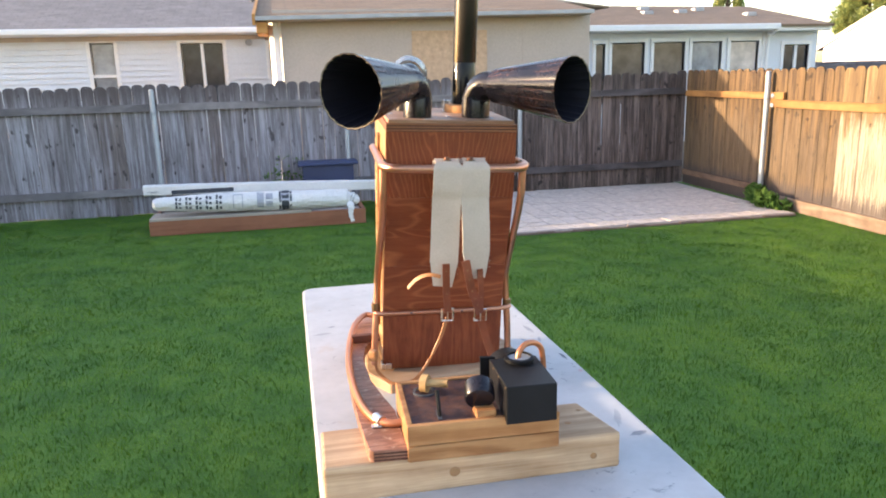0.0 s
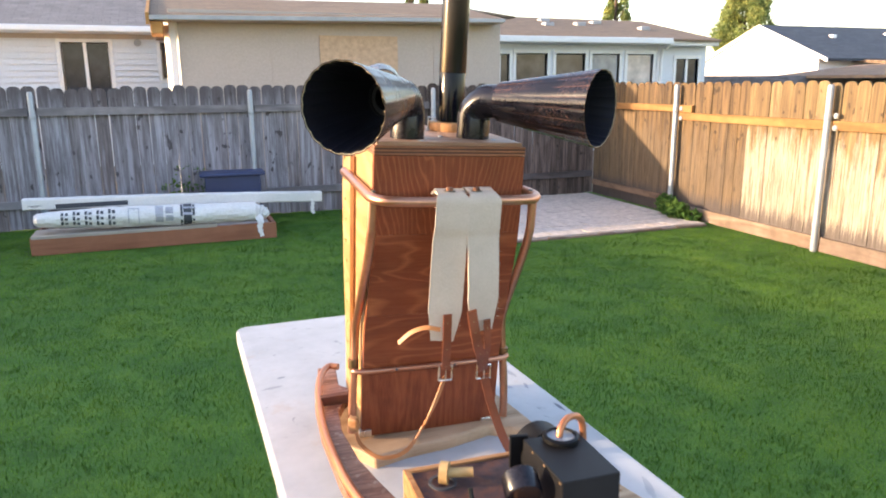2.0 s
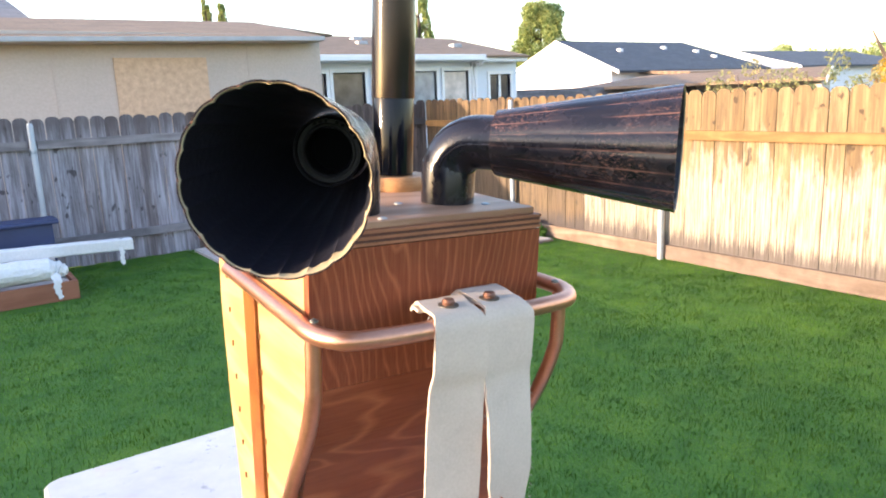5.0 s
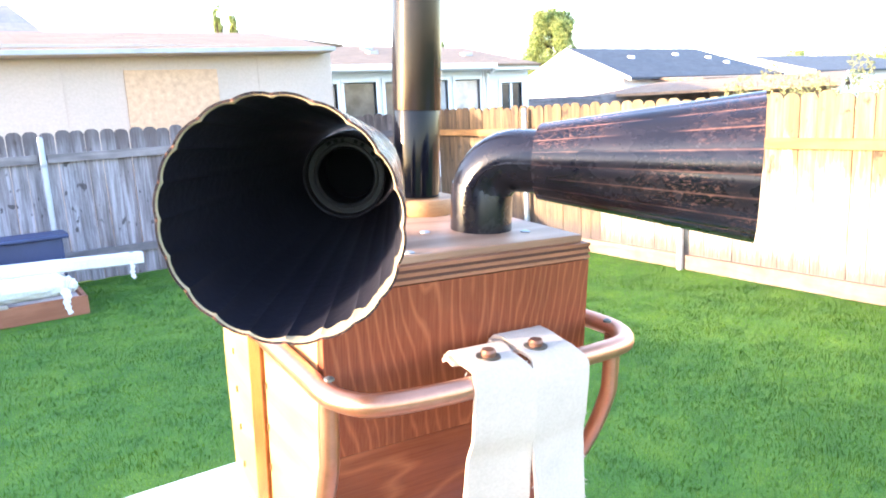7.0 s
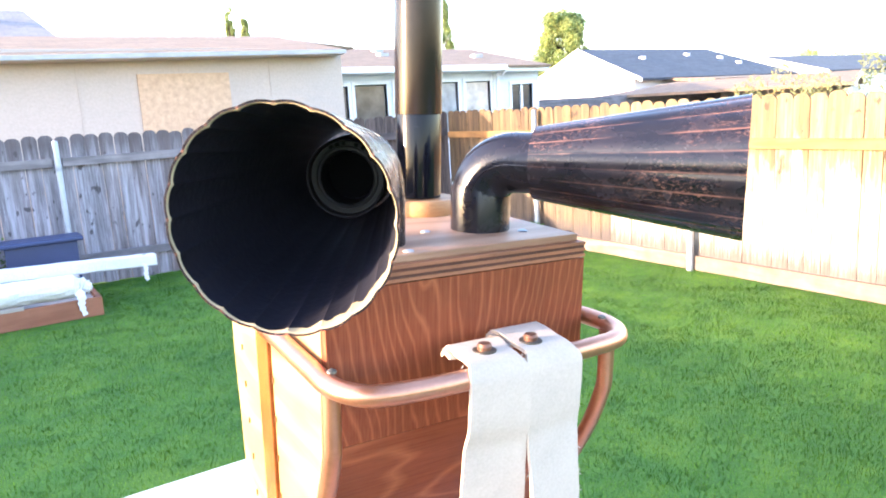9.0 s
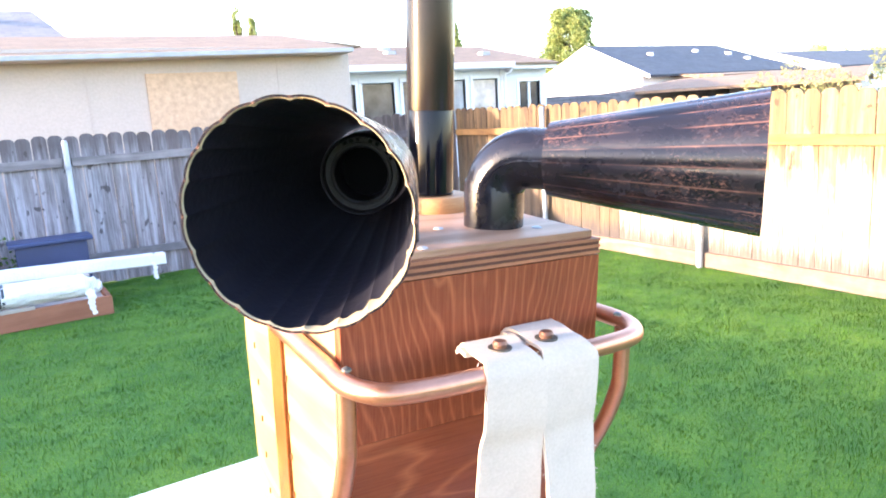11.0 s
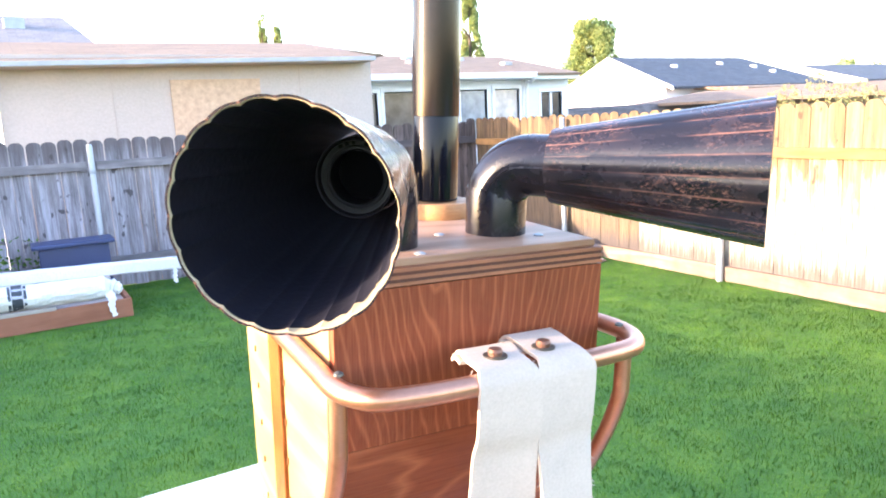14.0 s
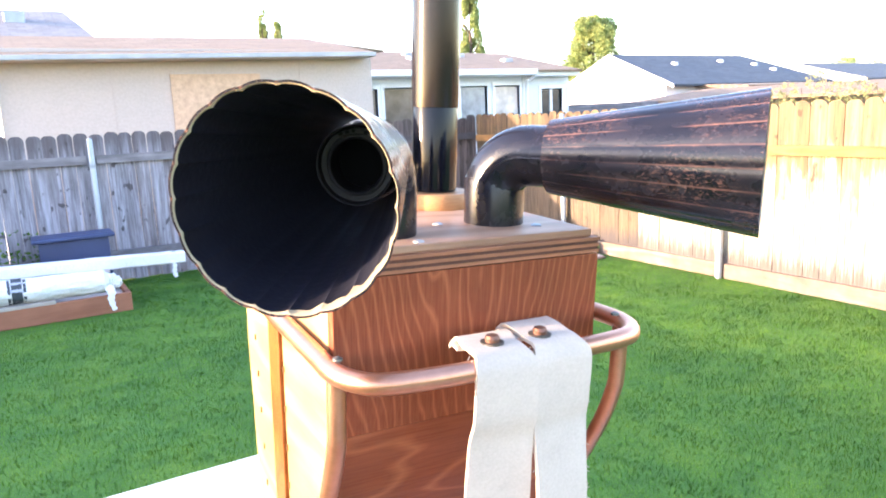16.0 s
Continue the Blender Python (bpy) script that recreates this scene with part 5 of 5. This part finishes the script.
def strap(x_top, x_low, y_low, z_low, seed, twist, back, off):
    rng = random.Random(seed)
    pts = [(x_top + 0.011, -0.034 + back, ZL + 0.010), (x_top + 0.009, -0.042 + back, ZL + 0.0145), (x_top + 0.005, -0.054 + back * 0.6, ZL + 0.017), (x_top, -0.067, ZL + 0.0165), (x_top, -0.088, ZL + 0.0142), (x_top, -0.0995, ZL + 0.004), (x_top, -0.102, ZL - 0.012), (x_top, -0.102, ZL - 0.05)]
    n = 12
    for k in range(1, n + 1):
        f = k / n
        pts.append((x_top + (x_low - x_top) * f, -0.102 + (y_low + 0.102) * f + 0.004 * math.sin(f * 5 + seed), ZL - 0.05 + (z_low - ZL + 0.05) * f))
    s = spline(pts, 3)
    acr = []
    for p in s:
        f = min(1, max(0, (ZL - p.z) / 0.12))
        acr.append((math.cos(radians(twist * f)), -math.sin(radians(twist * f)), 0.0))
    wid = [0.070 - 0.012 * max(0, min(1, (p.z - ZL - 0.006) / 0.008)) + 0.0015 * noise.noise(Vector((p.z * 60, seed, 0))) - 0.022 * max(0, min(1, (z_low + 0.07 - p.z) / 0.07)) for p in s]
    st = part("shoulder_strap", band(s, 0.067, 0.004, acr, widths=wid), M_CANVAS, pack, "off-white cotton webbing strap", True)
    part("folded_end", band(spline([(x_top + 0.008, -0.036 + back, ZL + 0.0065), (x_top + 0.006, -0.046 + back, ZL + 0.0105), (x_top - 0.001, -0.067, ZL + 0.0125)], 4), 0.064, 0.004, (1, 0, 0)), M_CANVAS, st)
    part("washer", lathe([(0.0122, 0), (0.0122, 0.0012), (0.006, 0.0016)], 20), M_WASHER, st, "", True, pose(x_top + off, -0.071, ZL + 0.0178))
    part("rivet", lathe([(0.0072, 0), (0.0076, 0.004), (0.0062, 0.0065)], 16), M_RIVET, st, "bronze rivet", True, pose(x_top + off, -0.071, ZL + 0.0192))
    for k in range(26):
        p = s[12 + int(k * (len(s) - 16) / 26)]
        e = rng.choice((-1, 1))
        q = p + Vector(acr[20]) * e * 0.0335
        part("frayed_thread", sweep([q, q + Vector((e * rng.uniform(0.001, 0.004), -0.001, -rng.uniform(0.0, 0.004)))], 0.0005, 4), M_CANVAS, st)
    return st


strap(-0.026, -0.029, -0.083, 0.277, 1, 11, 0.004, 0.001)
strap(0.042, 0.054, -0.1, 0.300, 2, -7, 0.022, -0.009)


def buckle(x, y, z, w, h):
    bm = sweep([(x - w, y, z - h), (x + w, y, z - h), (x + w, y, z + h), (x - w, y, z + h), (x - w, y, z - h)], 0.0027, 8)
    b = part("buckle", bm, M_STEEL, pack, "square steel buckle")
    part("prong", sweep([(x, y - 0.002, z + h), (x, y - 0.004, z - h)], 0.0016, 6), M_STEEL, b)
    return b


def leather_tab(points, width, across, holes):
    """A leather tongue with punched holes down its middle."""
    s = spline(points, 6)
    tab = part("leather_tab", band(s, width, 0.0032, across), M_LEATHER, pack, "punched brown leather tab")
    for k in range(holes):
        p = s[2 + int(k * (len(s) - 5) / max(1, holes - 1))]
        part("punched_hole", lathe([(0.0017, 0), (0.0017, 0.0006)], 8), M_BRASS, tab, "", True, axis_pose(p + Vector((0, -0.0016, 0.0002)), (0, -1, 0.2)))


leather_tab([(-0.024, -0.0985, 0.340), (-0.021, -0.095, 0.283), (-0.016, -0.083, 0.237), (-0.011, -0.07, 0.202)], 0.018, (1, 0, 0), 3)
leather_tab([(0.022, -0.1155, 0.352), (0.038, -0.1165, 0.282), (0.058, -0.098, 0.235), (0.072, -0.082, 0.2)], 0.021, (1, 0.1, 0.25), 6)
leather_tab([(0.060, -0.1095, 0.328), (0.066, -0.107, 0.272), (0.070, -0.092, 0.232), (0.074, -0.078, 0.207)], 0.015, (1, 0.1, 0), 3)
buckle(-0.011, -0.068, 0.194, 0.0145, 0.0165)
buckle(0.073, -0.079, 0.195, 0.0155, 0.0155)
part("belt", band(spline([(-0.011, -0.067, 0.186), (-0.029, -0.064, 0.125), (-0.055, -0.062, 0.066), (-0.087, -0.065, 0.018), (-0.12, -0.06, 0.0), (-0.155, -0.05, 0.0), (-0.185, -0.03, 0.022), (-0.192, -0.01, 0.04)], 6), 0.009, 0.003, (0.5, 0, 1)), M_THONG, pack, "tan leather belt")
part("belt", band(spline([(0.074, -0.080, 0.188), (0.094, -0.082, 0.12), (0.12, -0.10, 0.045), (0.142, -0.125, 0.0), (0.15, -0.135, -0.03), (0.155, -0.14, -0.058)], 6), 0.019, 0.003, (1, 0, 0.3)), M_LEATHER, pack)
part("leather_thong", band(spline([(-0.036, -0.092, 0.305), (-0.064, -0.083, 0.308), (-0.09, -0.064, 0.292), (-0.111, -0.042, 0.260)], 6), 0.009, 0.0032, (0.3, 0, 1)), M_THONG, pack)

# ---- the wand: curved arm, control panel, black housing ----
wand = thing("hand_wand", "stained plywood wand with control panel and black housing", "prop wand")
wand.matrix_basis = pose(0.239, 1.07, 0, 0, 0, -2.5) @ pose(-0.239, -1.07, 0)
# the arm runs back from the timber and dips a little towards its far end
DIP = pose(0.167, 1.086, 0.8485, -2.6, 0, 1.6) @ pose(-0.167, 0, 0)
ARM_T = 0.0245
arm = part("arm", prism([(0.165, 0.004), (0.173, -0.002), (0.24, -0.008), (0.24, 0.184), (0.222, 0.276), (0.205, 0.382), (0.201, 0.53), (0.214, 0.636), (0.239, 0.694), (0.265, 0.732), (0.265, 0.774), (0.248, 0.806), (0.266, 0.939), (0.218, 0.95), (0.198, 0.817), (0.169, 0.7), (0.155, 0.53), (0.152, 0.318), (0.156, 0.16)], 0, ARM_T, 0.002), M_ARM, wand, "walnut-stained layered plywood arm", False, DIP)
for k in range(3):
    part("ply_layer", prism([(0.173, -0.004), (0.24, -0.009), (0.24, -0.006), (0.173, -0.001)], 0.003 + 0.007 * k, 0.006 + 0.007 * k), M_PLY_D, arm)
part("brace", box((0.181, 0.675, ARM_T + 0.001), (0.26, 0.696, ARM_T + 0.023), 0.002), M_PLY_D, arm, "dark brown cross brace")
part("hook_block", prism([(0.213, 0.529), (0.231, 0.512), (0.241, 0.529), (0.224, 0.552)], ARM_T - 0.004, ARM_T + 0.026, 0.005), M_PINE_END, arm)
hose = part("hose", sweep(spline([(0.262, 0.875, 0.0475), (0.236, 0.886, 0.0475), (0.203, 0.817, 0.0435), (0.179, 0.7, 0.0375), (0.161, 0.53, 0.0335), (0.158, 0.361, 0.0325), (0.167, 0.223, 0.0325), (0.187, 0.136, 0.0325), (0.216, 0.101, 0.0325), (0.242, 0.095, 0.0345)], 6), 0.0085, 14), M_HOSE, wand, "orange copper hose", True, DIP)
part("hose_clamp", sweep([(0.193, 0.137, 0.0335), (0.203, 0.11, 0.0335)], 0.0115, 14), M_STEEL, hose, "", True)
part("clamp_ear", box((0.18, 0.099, ARM_T + 0.0005), (0.202, 0.115, ARM_T + 0.0045), 0.001), M_STEEL, hose)

# the panel is laid out about its own corner and set down beside the arm
SET = pose(0.005, 0.044, -0.0065)
PX0, PX1, PY0, PY1 = 0.234, 0.54, 1.026, 1.245
panel_box = part("panel_box", box((PX0, PY0, 0.8545), (PX1, PY1, 0.887), 0.002), M_PINE_END, wand, "raw pine control box", False, SET)
for lo, hi in (((PX0, PY0, 0.889), (PX1, PY0 + 0.012, 0.931)), ((PX0, PY1 - 0.012, 0.889), (PX1, PY1, 0.931)), ((PX0, PY0 + 0.012, 0.889), (PX0 + 0.012, PY1 - 0.012, 0.931)), ((PX1 - 0.012, PY0 + 0.012, 0.889), (PX1, PY1 - 0.012, 0.931))):
    part("rim_board", box(lo, hi, 0.0015), M_PINE_END, panel_box)
plate = part("panel_plate", box((PX0 + 0.012, PY0 + 0.012, 0.889), (PX1 - 0.012, PY1 - 0.012, 0.927)), M_PANEL, panel_box, "blotched dark bronze plate")
PT = 0.927
part("ring", lathe([(0.019, 0), (0.025, 0), (0.025, 0.003), (0.019, 0.003)], 28, closed=True), M_INK, plate, "", True, pose(0.290, 1.186, PT))
bm = sweep([(0.286, 1.188, PT + 0.0205), (0.299, 1.181, PT + 0.0205)], 0.0195, 20)
knob = part("toggle_disc", bm, M_TOGGLE, plate, "turned pale wooden disc", True)
part("toggle_bar", sweep([(0.296, 1.179, PT + 0.023), (0.338, 1.165, PT + 0.024)], 0.0085, 16), M_TOGGLE, plate, "", True)
part("lever", sweep([(0.304, 1.064, PT - 0.002), (0.303, 1.072, PT + 0.03), (0.301, 1.078, PT + 0.052)], 0.0042, 10), M_BLACKBOX, plate, "black lever in a slot", True)
part("lever_slot", box((0.299, 1.05, PT), (0.308, 1.092, PT + 0.0015)), M_INK, plate)
part("gauge_block", box((0.373, 1.036, PT), (0.413, 1.075, PT + 0.017), 0.002), M_PINE_END, plate)
gauge = part("gauge", lathe([(0.028, 0), (0.0305, 0.003), (0.0305, 0.036), (0.028, 0.040), (0.0, 0.0405)], 32), M_BLACK, wand, "round black gauge", True, SET @ axis_pose((0.390, 1.090, PT + 0.0495), (-0.15, -0.9, -0.40)))
for dx in (-0.004, 0.005):
    part("gauge_mark", box((dx - 0.003, -0.021, 0.0402), (dx + 0.003, -0.017, 0.0410)), M_WASHER, gauge)

housing = part("housing", box((0.428, 1.012, PT - 0.006), (0.530, 1.160, 1.0), 0.0015), M_BLACKBOX, wand, "black painted housing box", False, SET)
bm = sweep([(0.478, 1.165, 0.955), (0.478, 1.212, 0.955)], 0.047, 28)
part("drum", bm, M_BLACKBOX, housing, "round black drum", True)
part("back_plate", prism([(0.412, 1.178), (0.444, 1.172), (0.445, 1.180), (0.413, 1.186)], PT, 0.998, 0.001), M_BLACKBOX, housing)
part("top_flange", lathe([(0.0245, 0), (0.031, 0), (0.031, 0.007), (0.028, 0.009), (0.0245, 0.009)], 28, closed=True), M_BLACKBOX, housing, "", True, pose(0.487, 1.135, 1.003))
part("flange_disc", lathe([(0.0244, 0), (0.0244, 0.005)], 24), M_GALV, housing, "", True, pose(0.487, 1.135, 1.003))
part("copper_loop", sweep(spline([(0.484, 1.135, 1.004), (0.490, 1.14, 1.021), (0.507, 1.15, 1.031), (0.53, 1.16, 1.027), (0.546, 1.168, 1.008), (0.551, 1.17, 0.97), (0.55, 1.17, 0.94)], 6), 0.0062, 12), M_HOSE, housing, "bent copper pipe loop", True)
for y, z in ((1.02, 0.995), (1.02, 0.925), (1.12, 0.995), (1.075, 0.995)):
    part("screw", lathe([(0.0028, 0), (0.002, 0.0016)], 8), M_BRASS, housing, "", True, axis_pose((0.428, y, z), (-1, 0, 0)))

# ---- boards, pavers and grass ----
me_old = picket_mesh("picket_board", M_FENCE_OLD, FENCE_H)
me_new = picket_mesh("picket_board", M_FENCE_NEW, FENCE_H + 0.01)
me_shaded = picket_mesh("picket_board", M_FENCE_SHADED, FENCE_H + 0.01)
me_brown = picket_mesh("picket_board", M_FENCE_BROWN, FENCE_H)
me_west = picket_mesh("picket_board", M_FENCE_OLD, 1.8)
rng = random.Random(21)
y = FENCE_Y - 0.12
while y > -5.0:
    ob = new("picket", me_west)
    ob.parent = west_fence
    ob.matrix_basis = pose(WEST_X, y, rng.uniform(-0.02, 0.02), 0, 0, 90)
    y -= 0.1415
x = -6.35
while x < FENCE_X - 0.05:
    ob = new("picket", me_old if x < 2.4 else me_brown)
    ob.parent = back_fence
    ob.matrix_basis = pose(x, FENCE_Y + rng.uniform(-0.003, 0.003), rng.uniform(-0.02, 0.02), 0, rng.uniform(-0.35, 0.35), rng.uniform(-1, 1))
    x += 0.1415
y = FENCE_Y - 0.08
while y > -1.6:
    ob = new("picket", me_shaded if y > 6.3 else me_new)
    ob.parent = side_fence
    ob.matrix_basis = pose(FENCE_X + rng.uniform(-0.003, 0.003), y, rng.uniform(-0.015, 0.015), 0, 0, 90) @ pose(0, 0, 0, 0, rng.uniform(-0.35, 0.35), rng.uniform(-1, 1))
    y -= 0.1415
me_paver = mesh_of("paver_stone", box((-0.0975, -0.0975, 0), (0.0975, 0.0975, 0.05)), M_PAVER)
for j in range(12):
    for i in range(15):
        ob = new("paver", me_paver)
        ob.parent = patio
        ob.matrix_basis = pose(PATIO[0] + 0.125 + 0.2105 * i, PATIO[2] + 0.108 + 0.2075 * j, rng.uniform(-0.020, -0.014), rng.uniform(-0.35, 0.35), rng.uniform(-0.35, 0.35), rng.uniform(-0.8, 0.8))


def grass(name, x0, x1, y0, y1, count, height, seed, law):
    g = np.random.default_rng(seed)
    p = np.stack([g.uniform(x0, x1, count), y0 + (y1 - y0) * g.uniform(0, 1, count) ** law, np.zeros(count)], 1)
    swell = lambda step, seed2: sum(np.cos((p[:, :2] @ w) + ph) for w, ph in zip(np.random.default_rng(seed2).normal(size=(7, 2)) * 2.2 / step, np.random.default_rng(seed2 + 1).uniform(0, 6.3, 7))) / 2.6
    tuft, lie = 1 + 0.18 * swell(0.035, 40) + 0.12 * swell(0.16, 42), 3.0 * swell(0.35, 44)
    free = ~((p[:, 0] > PATIO[0] - 0.03) & (p[:, 0] < PATIO[1] + 0.02) & (p[:, 1] > PATIO[2] - 0.03)) & ~((p[:, 0] > -1.42) & (p[:, 0] < 0.89) & (p[:, 1] > 7.78) & (p[:, 1] < 8.64)) & (p[:, 1] < FENCE_Y + 0.05) & (p[:, 0] < FENCE_X)
    p, tuft, lie = p[free], tuft[free].clip(0.45, 1.8), lie[free]
    n = len(p)
    a, lean = lie + g.normal(0, 1.5, n), g.uniform(0.1, 0.9, n)
    h = height * g.uniform(0.55, 1.2, n) * tuft
    w = g.uniform(0.0007, 0.0014, n)
    side = np.stack([-np.sin(a), np.cos(a), np.zeros(n)], 1) * w[:, None]
    out = np.stack([np.cos(a) * lean, np.sin(a) * lean, np.ones(n)], 1)
    mid = p + out * np.array((0.4, 0.4, 0.62)) * h[:, None]
    tip = p + out * np.array((1.0, 1.0, 0.95)) * h[:, None]
    v = np.concatenate([p - side, p + side, mid + side * 0.8, mid - side * 0.8, tip], 1).reshape(-1, 3)
    i = np.arange(n)[:, None] * 5
    tri = (i + np.array([[0, 1, 2, 0, 2, 3, 3, 2, 4]])).reshape(-1, 3)
    me = bpy.data.meshes.new(name)
    me.from_pydata(v.tolist(), [], tri.tolist())
    me.materials.append(M_BLADE)
    up = np.repeat(out * np.array((0.3, 0.3, 1.0)), 5, axis=0)
    up /= np.linalg.norm(up, axis=1)[:, None]
    me.polygons.foreach_set("use_smooth", np.ones(len(tri), dtype=bool))
    me.normals_split_custom_set_from_vertices(up.tolist())
    return tagged(new(name, me), "mown green lawn grass", "grass", kind="stuff")


grass("lawn_grass", -6.4, 5.6, 1.2, 9.3, 700000, 0.018, 31, 1.15)
grass("lawn_grass", -6.4, 5.6, -5.0, 1.2, 250000, 0.018, 32, 0.5)
